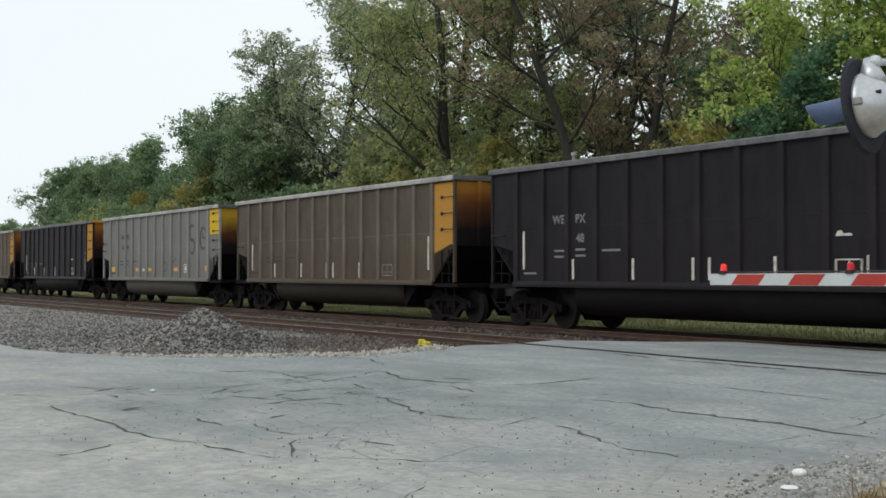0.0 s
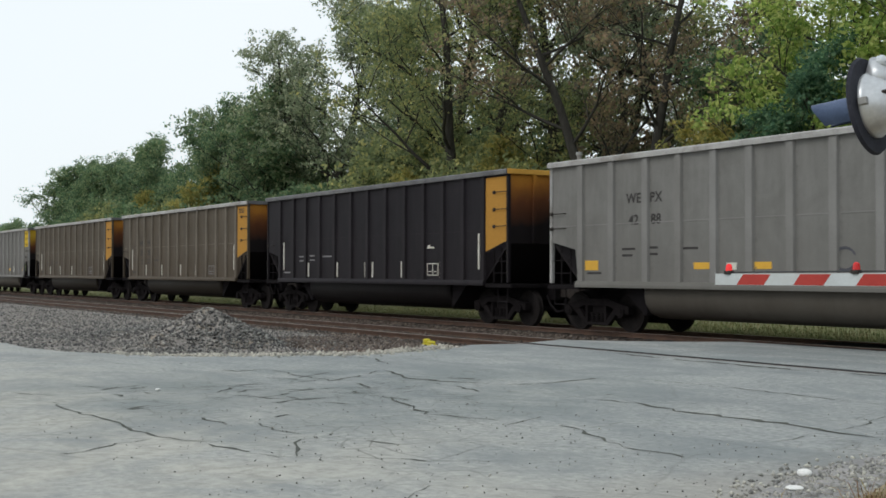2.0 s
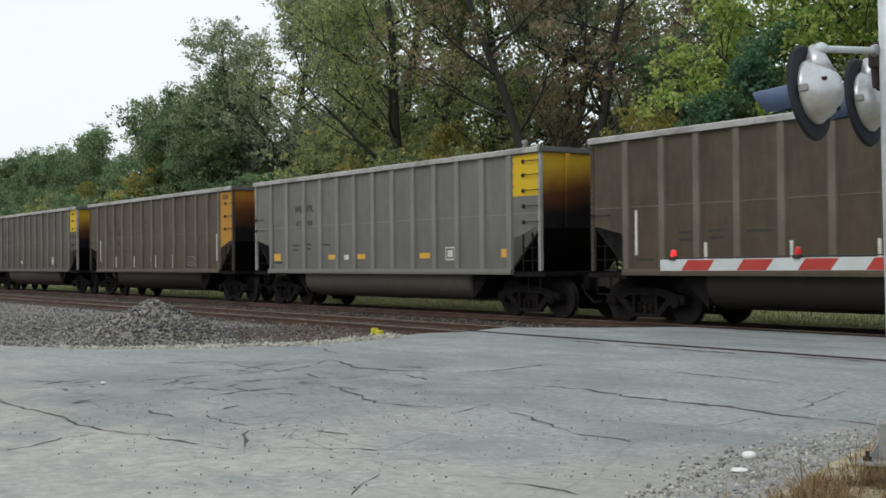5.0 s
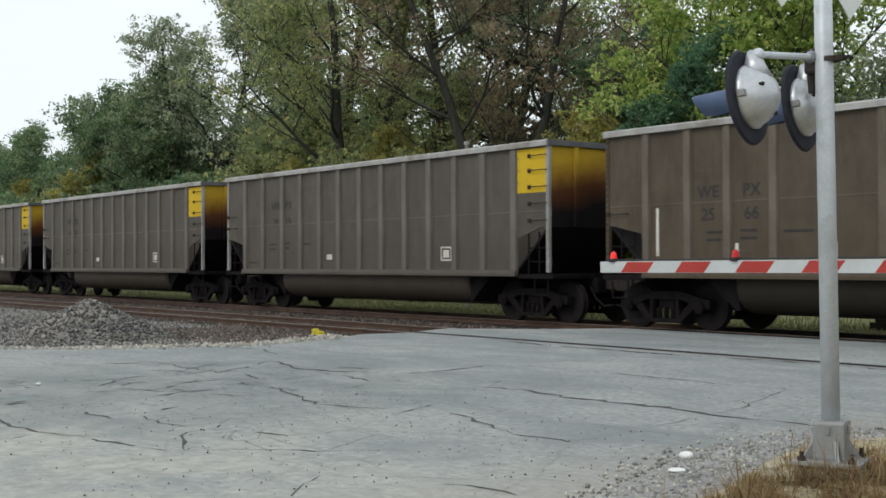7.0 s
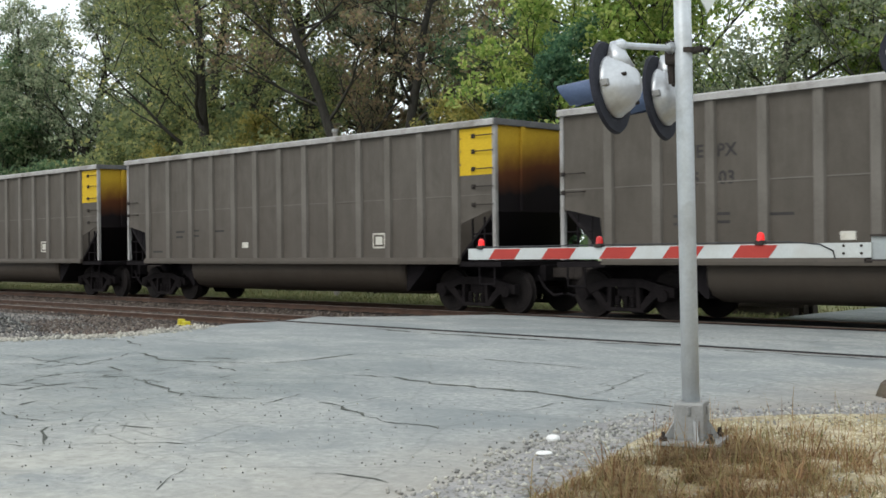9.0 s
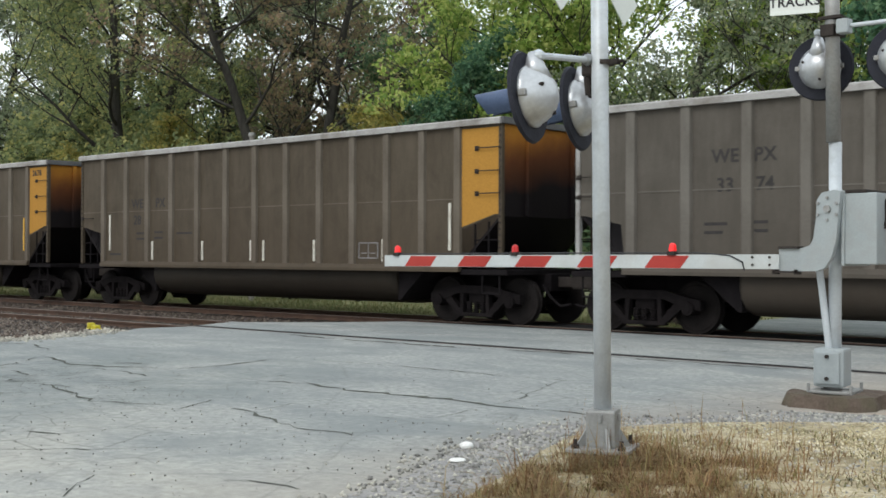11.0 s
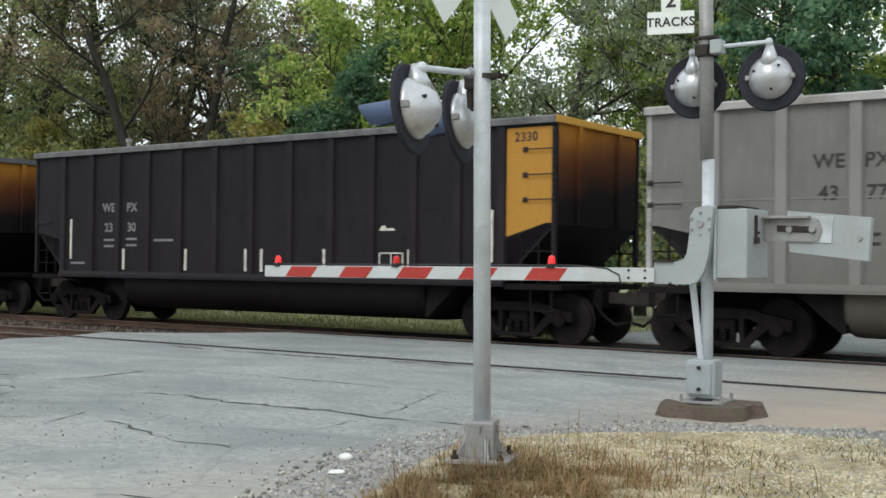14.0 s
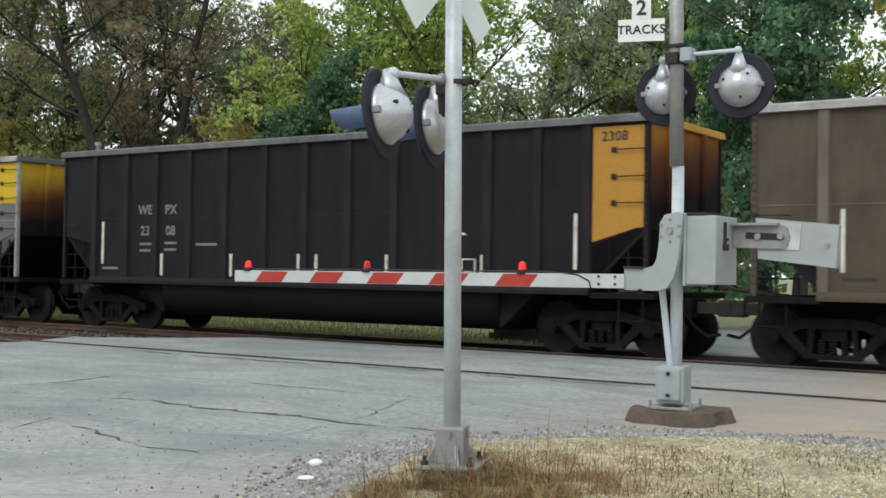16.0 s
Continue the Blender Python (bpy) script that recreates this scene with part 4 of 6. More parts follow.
for ob in CARS[12].children:
    if ob.name.startswith("reflector"):
        ob.data = ob.data.copy()
        ob.data.materials[0] = STRIP_YELLOW
        ob["label"] = "yellow reflector strip"


# ---------------------------------------------------------------- crossing signals
def signal_head(parent, centre, face, roll_hood=True, dim=0.30, hood=0.36):
    """Flashing-light unit: dark background disc, bright housing at its back, lens and hood at its front."""
    f = Vector(face).normalized()
    m = Matrix.Translation(centre) @ f.to_track_quat("Z", "Y").to_matrix().to_4x4()
    # in this frame z points out of the lens
    upz = m.to_3x3().inverted() @ Vector((0, 0, 1))
    bm = bmesh.new()
    bmesh.ops.create_cone(bm, cap_ends=True, segments=40, radius1=dim - 0.012, radius2=dim, depth=0.02, matrix=Matrix.Translation((0, 0, 0.0)))
    bmesh.ops.create_cone(bm, cap_ends=True, segments=40, radius1=dim, radius2=dim - 0.02, depth=0.012, matrix=Matrix.Translation((0, 0, 0.016)))
    disc = part("background_disc", bm, DISC, parent, "black round background disc", where=m)
    bm = bmesh.new()
    prof = [(0.198, -0.008), (0.202, -0.032), (0.188, -0.048), (0.176, -0.080), (0.155, -0.118), (0.122, -0.154), (0.084, -0.180), (0.042, -0.196), (0.0, -0.2)]
    rings = [[bm.verts.new((r * math.cos(2 * math.pi * i / 32), r * math.sin(2 * math.pi * i / 32), z)) for i in range(32)] for r, z in prof[:-1]]
    for a, b in zip(rings, rings[1:]):
        for i in range(32):
            bm.faces.new((a[i], a[(i + 1) % 32], b[(i + 1) % 32], b[i])).smooth = True
    tip = bm.verts.new((0, 0, -0.2))
    for i in range(32):
        bm.faces.new((rings[-1][i], rings[-1][(i + 1) % 32], tip)).smooth = True
    housing = part("housing", bm, ALU_BRIGHT, disc, "silver domed lamp housing")
    side = upz.cross(Vector((0, 0, 1))).normalized()
    for sg in (-1, 1):
        bm = bmesh.new()
        p = side * sg * 0.202
        box(bm, (p.x - 0.022, p.y - 0.022, -0.07), (p.x + 0.022, p.y + 0.022, -0.02), 0.006)
        part("housing_lug", bm, GALV, disc, "cast lug")
    bm = bmesh.new()
    rod(bm, (upz.x * 0.09, upz.y * 0.09, -0.07), (upz.x * 0.285, upz.y * 0.285, -0.065), 0.105, 0.032, 24)
    part("housing_neck", bm, ALU_BRIGHT, disc, "tapering neck of the housing", smooth=True)
    for a in (20, 140, 255):
        bm = bmesh.new()
        q = side * math.cos(radians(a)) * 0.13 + upz * math.sin(radians(a)) * 0.13
        rod(bm, (q.x, q.y, -0.11), (q.x, q.y, -0.162), 0.012, seg=8)
        part("housing_bolt", bm, DARK_IRON, disc, "dark bolt")
    bm = bmesh.new()
    n = 20
    rr = 0.082
    ring0, ring1, ring2, ring3 = [], [], [], []
    for i in range(n + 1):
        a = radians(-60 + 300 * i / n)
        d = side * math.cos(a) + upz * math.sin(a)
        reach = hood * (0.86 + 0.14 * max(-0.6, math.sin(a)))
        ring0.append(bm.verts.new((d.x * rr, d.y * rr, 0.02)))
        ring1.append(bm.verts.new((d.x * rr, d.y * rr, reach)))
        ring2.append(bm.verts.new((d.x * (rr - 0.006), d.y * (rr - 0.006), reach)))
        ring3.append(bm.verts.new((d.x * (rr - 0.006), d.y * (rr - 0.006), 0.02)))
    for a, b in ((ring0, ring1), (ring1, ring2), (ring2, ring3)):
        for i in range(n):
            bm.faces.new((a[i], a[i + 1], b[i + 1], b[i])).smooth = True
    part("hood", bm, HOOD, disc, "faded blue-black hood")
    bm = bmesh.new()
    bmesh.ops.create_cone(bm, cap_ends=True, segments=28, radius1=0.105, radius2=0.10, depth=0.02, matrix=Matrix.Translation((0, 0, 0.03)))
    part("lens", bm, RED_DIM, disc, "red lens")
    return disc


def elbow_pipe(parent, pts, r=0.022):
    bm = bmesh.new()
    bent_rod(bm, pts, r, 10)
    for p in (pts[0], pts[-2]):
        bmesh.ops.create_icosphere(bm, subdivisions=2, radius=r * 1.9, matrix=Matrix.Translation(p))
    return part("cross_pipe", bm, ALU, parent, "aluminium cross pipe")


def bolt_ring(bm, c, radius, n, r=0.012, axis="y", length=0.02, turn=0.0):
    for i in range(n):
        a = 2 * math.pi * i / n + turn
        if axis == "y":
            p = Vector((c[0] + radius * math.cos(a), c[1], c[2] + radius * math.sin(a)))
            rod(bm, p, p + Vector((0, -length, 0)), r, seg=6)
        else:
            p = Vector((c[0] + radius * math.cos(a), c[1] + radius * math.sin(a), c[2]))
            rod(bm, p, p + Vector((0, 0, length)), r, seg=6)


def blade(bm, a, b, width, thick, face):
    """A flat bar from a to b, its broad side turned to face."""
    a, b, f = Vector(a), Vector(b), Vector(face).normalized()
    d = (b - a).normalized()
    w = d.cross(f).normalized() * width / 2
    t = f * thick / 2
    vs = [bm.verts.new(p + sw * w + st * t) for p in (a, b) for sw, st in ((-1, -1), (1, -1), (1, 1), (-1, 1))]
    for q in ((0, 1, 2, 3), (7, 6, 5, 4), (0, 4, 5, 1), (1, 5, 6, 2), (2, 6, 7, 3), (3, 7, 4, 0)):
        bm.faces.new([vs[i] for i in q])


def near_signal():
    X, Y = -4.445, 6.664
    mast = thing("crossing_signal", "aluminium mast with paired flashing lights and crossbuck", "crossing signal", pose(X, Y, 0), "crossing signals")
    bm = bmesh.new()
    rod(bm, (0, 0, 0.03), (-0.040, -0.027, 4.3), 0.0575, seg=24)
    part("mast", bm, ALU, mast, "aluminium mast", smooth=True)
    # pinnacle base
    bm = bmesh.new()
    box(bm, (-0.10, -0.10, 0.075), (0.10, 0.10, 0.33), 0.02)
    for a in range(4):
        c, s = math.cos(a * math.pi / 2 + 0.4), math.sin(a * math.pi / 2 + 0.4)
        prism_pts = [(0.09, 0.075), (0.19, 0.075), (0.10, 0.22)]
        vs = []
        for off in (-0.012, 0.012):
            vs.append([bm.verts.new((c * r - s * off, s * r + c * off, z)) for r, z in prism_pts])
        bm.faces.new(vs[0]), bm.faces.new(vs[1][::-1])
        for i in range(3):
            bm.faces.new((vs[0][i], vs[1][i], vs[1][(i + 1) % 3], vs[0][(i + 1) % 3]))
    bolt_ring(bm, (0, 0, 0.25), 0.105, 4, 0.014, "z", 0.05)
    base = part("pinnacle_base", bm, GALV, mast, "cast mast base", where=pose(0, 0, 0, 0, 0, 22))
    bm = bmesh.new()
    box(bm, (-0.21, -0.21, 0.055), (0.21, 0.21, 0.08), 0.005)
    part("base_plate", bm, GALV, mast, "steel base plate", where=pose(0, 0, 0, 0, 0, 22))
    for sx in (-1, 1):
        for sy in (-1, 1):
            bm = bmesh.new()
            rod(bm, (sx * 0.155, sy * 0.155, -0.02), (sx * 0.155, sy * 0.155, 0.14), 0.014, seg=8)
            rod(bm, (sx * 0.155, sy * 0.155, 0.08), (sx * 0.155, sy * 0.155, 0.105), 0.028, seg=6)
            part("anchor_bolt", bm, DARK_IRON, mast, "anchor bolt", where=pose(0, 0, 0, 0, 0, 22))
    # clamp and junction of the light bar
    bm = bmesh.new()
    rod(bm, (0, 0, 2.63), (0, 0, 2.662), 0.066, seg=20)
    box(bm, (0.05, -0.025, 2.628), (0.115, 0.025, 2.664), 0.006)
    rod(bm, (-0.10, 0.02, 2.645), (0.15, 0.0, 2.645), 0.012, seg=8)
    part("clamp", bm, DARK_IRON, mast, "dark iron clamp")
    bm = bmesh.new()
    box(bm, (-0.15, -0.06, 2.56), (-0.05, 0.06, 2.72), 0.02)
    rod(bm, (-0.12, 0.0, 2.56), (-0.12, 0.0, 2.44), 0.04, 0.03, 10)
    part("junction_box", bm, DARK_IRON, mast, "rusty junction casting")
    h1, h2 = Vector((-4.613 - X, 6.048 - Y, 2.366)), Vector((-4.784 - X, 6.837 - Y, 2.383))
    face = (-0.965, -0.245, -0.12)
    back = Vector((0.965, 0.245, 0)) * 0.07
    mid = Vector((-0.09, -0.06, 2.668))
    for h in (h1, h2):
        knee = h + back + Vector((0, 0, 0.275))
        elbow_pipe(mast, [mid, (knee.x, knee.y, h.z + 0.262), (knee.x, knee.y, h.z + 0.22)])
        signal_head(mast, h, face)
    # crossbuck, seen from the side and back
    face = Vector((-1.0, 0.03, 0))
    across = Vector((0.03, 1.0, 0))
    c = Vector((-0.05, 0.0, 3.47)) + face * 0.04
    for sg in (-1, 1):
        bm = bmesh.new()
        u = across * sg * 0.707 + Vector((0, 0, 0.707))
        blade(bm, c - u * 0.61 + face * 0.006 * sg, c + u * 0.61 + face * 0.006 * sg, 0.23, 0.008, face)
        part("crossbuck_blade", bm, SIGN_WHITE, mast, "weathered white crossbuck blade")
    bm = bmesh.new()
    box(bm, (-0.05, -0.09, 3.38), (0.09, 0.06, 3.45), 0.006)
    part("crossbuck_bracket", bm, DARK_IRON, mast, "crossbuck bracket")
    return mast


near_signal()


def gate_signal():
    X, Y = -4.482, 10.50
    g = thing("crossing_gate", "grey crossing gate mast with lowered striped arm and lights", "crossing gate", pose(X, Y, 0), "crossing signals")
    bm = bmesh.new()
    rod(bm, (0, 0, 0.16), (0, 0, 2.40), 0.0575, seg=24)
    mast = part("mast", bm, ALU, g, "aluminium mast", smooth=True)
    bm = bmesh.new()
    rod(bm, (-0.012, -0.008, 2.40), (-0.036, -0.024, 4.6), 0.066, seg=24)
    part("upper_mast", bm, GALV, g, "grey upper mast tube", smooth=True)
    bm = bmesh.new()
    rod(bm, (-0.12, -0.09, 1.32), (-0.035, -0.05, 0.52), 0.032, seg=12)
    part("conduit", bm, ALU, g, "slanting conduit pipe")
    # base junction box on concrete
    bm = bmesh.new()
    box(bm, (-0.16, -0.15, 0.17), (0.12, 0.13, 0.52), 0.03)
    box(bm, (-0.13, -0.172, 0.20), (0.085, -0.15, 0.49), 0.012)
    part("base_box", bm, GREY_BOX, g, "grey base junction box", where=pose(0, 0, 0, 0, 0, 8))
    for z in (0.25, 0.45):
        bm = bmesh.new()
        rod(bm, (-0.025, -0.172, z), (-0.025, -0.20, z), 0.018, seg=8)
        part("box_bolt", bm, DARK_IRON, g, "cover bolt", where=pose(0, 0, 0, 0, 0, 8))
    bm = bmesh.new()
    for sx, sy in ((-1, -1), (1, -1), (1, 1), (-1, 1)):
        rod(bm, (sx * 0.11, sy * 0.11, 0.13), (sx * 0.19, sy * 0.18, 0.125), 0.03, 0.02, 8)
        rod(bm, (sx * 0.19, sy * 0.18, 0.10), (sx * 0.19, sy * 0.18, 0.20), 0.016, seg=8)
    box(bm, (-0.20, -0.19, 0.112), (0.20, 0.19, 0.14), 0.008)
    part("base_casting", bm, GALV, g, "grey cast anchor feet", where=pose(0, 0, 0, 0, 0, 8))
    # mechanism case
    bm = bmesh.new()
    box(bm, (0.205, -0.28, 1.285), (0.492, 0.25, 1.915), 0.012)
    case = part("mechanism_case", bm, GREY_BOX, g, "grey mechanism case")
    bm = bmesh.new()
    box(bm, (0.182, -0.30, 1.27), (0.21, 0.27, 1.94), 0.008)
    part("case_flange", bm, GREY_BOX, g, "case flange")
    bm = bmesh.new()
    box(bm, (0.20, -0.285, 1.917), (0.40, 0.25, 1.945), 0.006)
    part("case_lid", bm, DARK_IRON, case, "dark lid edge")
    bm = bmesh.new()
    box(bm, (0.493, -0.10, 1.62), (0.515, -0.07, 1.86), 0.004)
    box(bm, (0.493, -0.12, 1.60), (0.53, -0.05, 1.66), 0.006)
    rod(bm, (0.515, -0.09, 1.70), (0.54, -0.09, 1.70), 0.012, seg=8)
    part("hasp", bm, DARK_IRON, case, "door hasp and lock")
    # swan-neck arm bracket
    y0, y1 = -0.37, -0.31
    bm = bmesh.new()
    prism(bm, [(0.03, 1.921), (0.15, 1.945), (0.207, 1.93), (0.190, 1.772), (0.165, 1.50), (0.12, 1.34), (0.06, 1.25), (-0.02, 1.222), (-0.37, 1.218), (-0.37, 1.425), (-0.14, 1.432), (-0.075, 1.455), (-0.045, 1.516), (-0.02, 1.70), (-0.015, 1.85)], "y", y0, y1)
    neck = part("arm_bracket", bm, GREY_BOX, g, "grey swan-neck arm bracket")
    bm = bmesh.new()
    rod(bm, (0.085, y0, 1.776), (0.085, y0 - 0.025, 1.776), 0.032, seg=14)
    bolt_ring(bm, (0.085, y0, 1.776), 0.10, 6, 0.014, "y", 0.018, 0.52)
    part("pivot_bolts", bm, GALV, neck, "pivot nut and bolts")
    bm = bmesh.new()
    rod(bm, (0.085, -0.31, 1.776), (0.085, 0.3, 1.776), 0.05, seg=14)
    part("pivot_shaft", bm, GALV, g, "pivot shaft")
    bm = bmesh.new()
    box(bm, (-0.37, -0.40, 1.425), (-0.17, -0.30, 1.445), 0.004)
    part("shear_plate", bm, DARK_IRON, neck, "shear plate")
    bm = bmesh.new()
    box(bm, (-0.42, -0.41, 1.19), (-0.40, -0.29, 1.235)), box(bm, (-0.21, -0.41, 1.19), (-0.19, -0.29, 1.235)), box(bm, (-0.42, -0.41, 1.205), (-0.19, -0.39, 1.222))
    part("arm_strap", bm, DARK_IRON, neck, "iron strap")
    # striped arm, tapering to its tip
    L0, L1 = -0.36, -5.36
    ya, yb = -0.395, -0.365

    def zt(x):
        f = (x - L0) / (L1 - L0)
        return 1.237 - 0.017 * f, 1.372 - 0.022 * f
    bm = bmesh.new()
    prism(bm, [(L0, zt(L0)[0]), (L0, zt(L0)[1]), (L1, zt(L1)[1]), (L1, zt(L1)[0])], "y", ya, yb)
    arm = part("gate_arm", bm, ARM_WHITE, g, "white gate arm with red stripes")
    for i in range(5):
        x = L1 + 0.33 + 0.813 * i
        bm = bmesh.new()
        zl, zh = zt(x)[0] + 0.004, zt(x)[1] - 0.008
        lean = 0.10
        prism(bm, [(x, zl), (x + 0.40, zl), (x + 0.40 + lean, zh), (x + lean, zh)], "y", ya - 0.003, ya)
        part("stripe", bm, ARM_RED, arm, "red reflective stripe")
    bm = bmesh.new()
    bent_rod(bm, [(L1 + 0.2, -0.38, 1.366), (-3.4, -0.38, 1.378), (-1.2, -0.38, 1.385), (-0.85, -0.40, 1.36), (-0.72, -0.402, 1.30), (-0.70, -0.40, 1.22)], 0.007, 6)
    part("lamp_cable", bm, INK, arm, "black lamp cable")
    bm = bmesh.new()
    for x in (-0.45, -0.62):
        for z in (1.275, 1.345):
            rod(bm, (x, ya, z), (x, ya - 0.012, z), 0.012, seg=8)
    part("arm_bolt", bm, DARK_IRON, arm, "arm bolts")
    for x, mat in ((-5.16, RED_ON), (-3.41, RED_DIM), (-1.47, RED_ON)):
        z = zt(x)[1]
        bm = bmesh.new()
        box(bm, (x - 0.045, -0.42, z - 0.01), (x + 0.045, -0.34, z + 0.035), 0.008)
        lamp = part("arm_lamp", bm, DARK_IRON, arm, "gate arm lamp base")
        bm = bmesh.new()
        rod(bm, (x, -0.38, z + 0.03), (x, -0.38, z + 0.08), 0.040, 0.036, 14)
        bmesh.ops.create_uvsphere(bm, u_segments=14, v_segments=8, radius=0.036, matrix=Matrix.Translation((x, -0.38, z + 0.08)))
        part("red_lens", bm, mat, lamp, "red lens")
    # counterweight behind the case
    bm = bmesh.new()
    prism(bm, [(0.50, 1.86), (0.95, 1.84), (1.0, 1.82), (1.03, 1.73), (1.0, 1.64), (0.95, 1.622), (0.50, 1.633)], "y", 0.13, 0.15)
    box(bm, (0.50, 0.06, 1.835), (0.93, 0.15, 1.86), 0.004)
    cwa = part("counterweight_arm", bm, GALV, g, "counterweight arm")
    bm = bmesh.new()
    prism(bm, [(0.62, 1.715), (0.97, 1.70), (0.97, 1.76), (0.62, 1.775)], "y", 0.122, 0.13)
    part("slot", bm, DARK_IRON, cwa, "dark slot")
    bm = bmesh.new()
    for x in (0.74, 0.95):
        rod(bm, (x, 0.13, 1.735), (x, 0.095, 1.735), 0.03, seg=8)
    part("slot_bolt", bm, GALV, cwa, "clamp bolts")
    bm = bmesh.new()
    prism(bm, [(0.70, 1.91), (1.46, 1.838), (1.434, 1.451), (0.726, 1.532)], "y", 0.16, 0.24)
    cw = part("counterweight", bm, GREY_BOX, g, "pale grey counterweight plate")
    bm = bmesh.new()
    prism(bm, [(0.80, 1.87), (1.13, 1.85), (1.11, 1.61), (0.80, 1.63)], "y", 0.150, 0.16)
    part("counterweight_pad", bm, ALU, cw, "clamp pad")
    bm = bmesh.new()
    rod(bm, (1.36, 0.16, 1.655), (1.36, 0.14, 1.655), 0.022, seg=10)
    part("counterweight_bolt", bm, GALV, cw, "bolt")
    # flashing lights
    for h in ((-3.886 - X, 10.515 - Y, 3.122), (-4.696 - X, 10.667 - Y, 3.122)):
        signal_head(g, Vector(h), (-0.12, 0.99, 0), dim=0.308)
        elbow_pipe(g, [(0.10, -0.06, 3.44), (h[0], h[1] - 0.07, 3.44), (h[0], h[1] - 0.07, 3.38)], 0.02)
    bm = bmesh.new()
    rod(bm, (0, 0, 3.36), (0, 0, 3.47), 0.085, seg=18)
    box(bm, (-0.10, -0.12, 3.36), (0.03, -0.05, 3.47), 0.012)
    part("clamp", bm, DARK_IRON, g, "rusty clamp casting")
    bm = bmesh.new()
    box(bm, (0.06, -0.14, 3.37), (0.17, -0.02, 3.50), 0.012)
    part("junction_box", bm, GREY_BOX, g, "grey junction box")
    # inverted-T number-of-tracks plate
    sx = Matrix.Translation((-0.315, -0.18, 0)) @ pose(0, 0, 0, 0, 0, 18)
    bm = bmesh.new()
    box(bm, (-0.22, -0.004, 3.585), (0.22, 0.004, 3.80), 0.003)
    box(bm, (-0.09, -0.0055, 3.80), (0.09, 0.0025, 4.02), 0.002)
    plate = part("tracks_sign", bm, SIGN_WHITE, g, "white plate lettered 2 TRACKS", where=sx)
    words("TRACKS", 0.118, INK, plate, pose(0, -0.0065, 3.695, 90, 0, 0), "lettering", "black sign lettering", 1.06)
    words("2", 0.20, INK, plate, pose(0, -0.0075, 3.90, 90, 0, 0), "lettering", "black sign figure")
    bm = bmesh.new()
    box(bm, (-0.13, -0.10, 3.52), (0.09, -0.06, 3.55), 0.004)
    rod(bm, (0, 0, 3.515), (0, 0, 3.555), 0.078, seg=18)
    part("sign_strap", bm, DARK_IRON, g, "dark sign strap")
    # crossbuck above
    face, across = Vector((0.1, -0.99, 0)), Vector((0.99, 0.1, 0))
    c = Vector((-0.03, -0.11, 4.42))
    for sg in (-1, 1):
        bm = bmesh.new()
        u = across * sg * 0.707 + Vector((0, 0, 0.707))
        blade(bm, c - u * 0.61 + face * 0.006 * sg, c + u * 0.61 + face * 0.006 * sg, 0.23, 0.008, face)
        part("crossbuck_blade", bm, SIGN_WHITE, g, "weathered white crossbuck blade")
    return g


gate_signal()
bm = bmesh.new()
foot = bmesh.ops.create_cone(bm, cap_ends=True, segments=28, radius1=0.52, radius2=0.43, depth=0.22, matrix=Matrix.Translation((-4.43, 10.48, 0.002)))
bmesh.ops.subdivide_edges(bm, edges=bm.edges[:], cuts=2, use_grid_fill=True)
for v in bm.verts:
    a = math.atan2(v.co.y - 10.48, v.co.x + 4.43)
    q = 1 + 0.10 * math.cos(4 * a + 0.5) * -1 + 0.10 * noise.noise(v.co * 6)
    v.co.x, v.co.y = -4.43 + (v.co.x + 4.43) * q, 10.48 + (v.co.y - 10.48) * q
    v.co.z += 0.035 * noise.noise(v.co * 7) if math.hypot(v.co.x + 4.43, v.co.y - 10.48) > 0.3 else 0
tagged(part("concrete_footing", bm, CONCRETE), "rough stained concrete footing under the gate mast", "footing")

# small things by the track
bm = bmesh.new()
box(bm, (-0.22, -0.07, 0), (0.22, 0.07, 0.06), 0.01)
box(bm, (-0.20, -0.06, 0.06), (-0.09, 0.06, 0.15), 0.02)
box(bm, (0.02, -0.055, 0.06), (0.20, 0.055, 0.12), 0.02)
tagged(part("track_marker", bm, MARK_YELLOW, where=pose(-19.0, 11.95, -0.05, 0, 0, -12)), "chipped yellow painted track casting by the rail", "marker")


def litter(x, y, r, seed, flat):
    bm = bmesh.new()
    bmesh.ops.create_icosphere(bm, subdivisions=2, radius=r)
    for v in bm.verts:
        v.co *= 1 + 0.35 * noise.noise(v.co * 9 + Vector((seed, 0, 0)))
        v.co.z *= flat
    tagged(part("pale_stone", bm, WHITE_LITTER, where=pose(x, y, r * flat * 0.6 + 0.01, 0, 0, seed * 40)), "smooth white stone lying on gravel", "stone")


litter(-5.34, 6.32, 0.052, 1, 0.6)
litter(-5.04, 5.85, 0.055, 3, 0.25)
litter(-13.1, 4.6, 0.03, 5, 0.5)

# post behind the train, and a low stack of old ties
post = thing("utility_post", "grey weathered wooden post with metal cap behind the track", "post", pose(-30.45, 25, -0.2))
bm = bmesh.new()
rod(bm, (0, 0, 0), (0, 0, 5.45), 0.10, 0.085, 12)
part("post", bm, WOOD_GREY, post, "weathered wooden post")
bm = bmesh.new()
rod(bm, (0, 0, 5.45), (0, 0, 5.56), 0.12, 0.11, 12)
part("cap", bm, GALV, post, "metal cap")
stack = thing("tie_stack", "low stack of old dark ties in grass", "tie stack", pose(-13.2, 22.6, -0.12))
for i in range(5):
    bm = bmesh.new()
    box(bm, (-0.9, -0.11, 0), (0.75, 0.11, 0.17), 0.01)
    part("tie", bm, TIE, stack, where=pose(0.06 * i, (i % 3) * 0.27, 0.18 * (i // 3), 0, 0, 2 * i - 3))

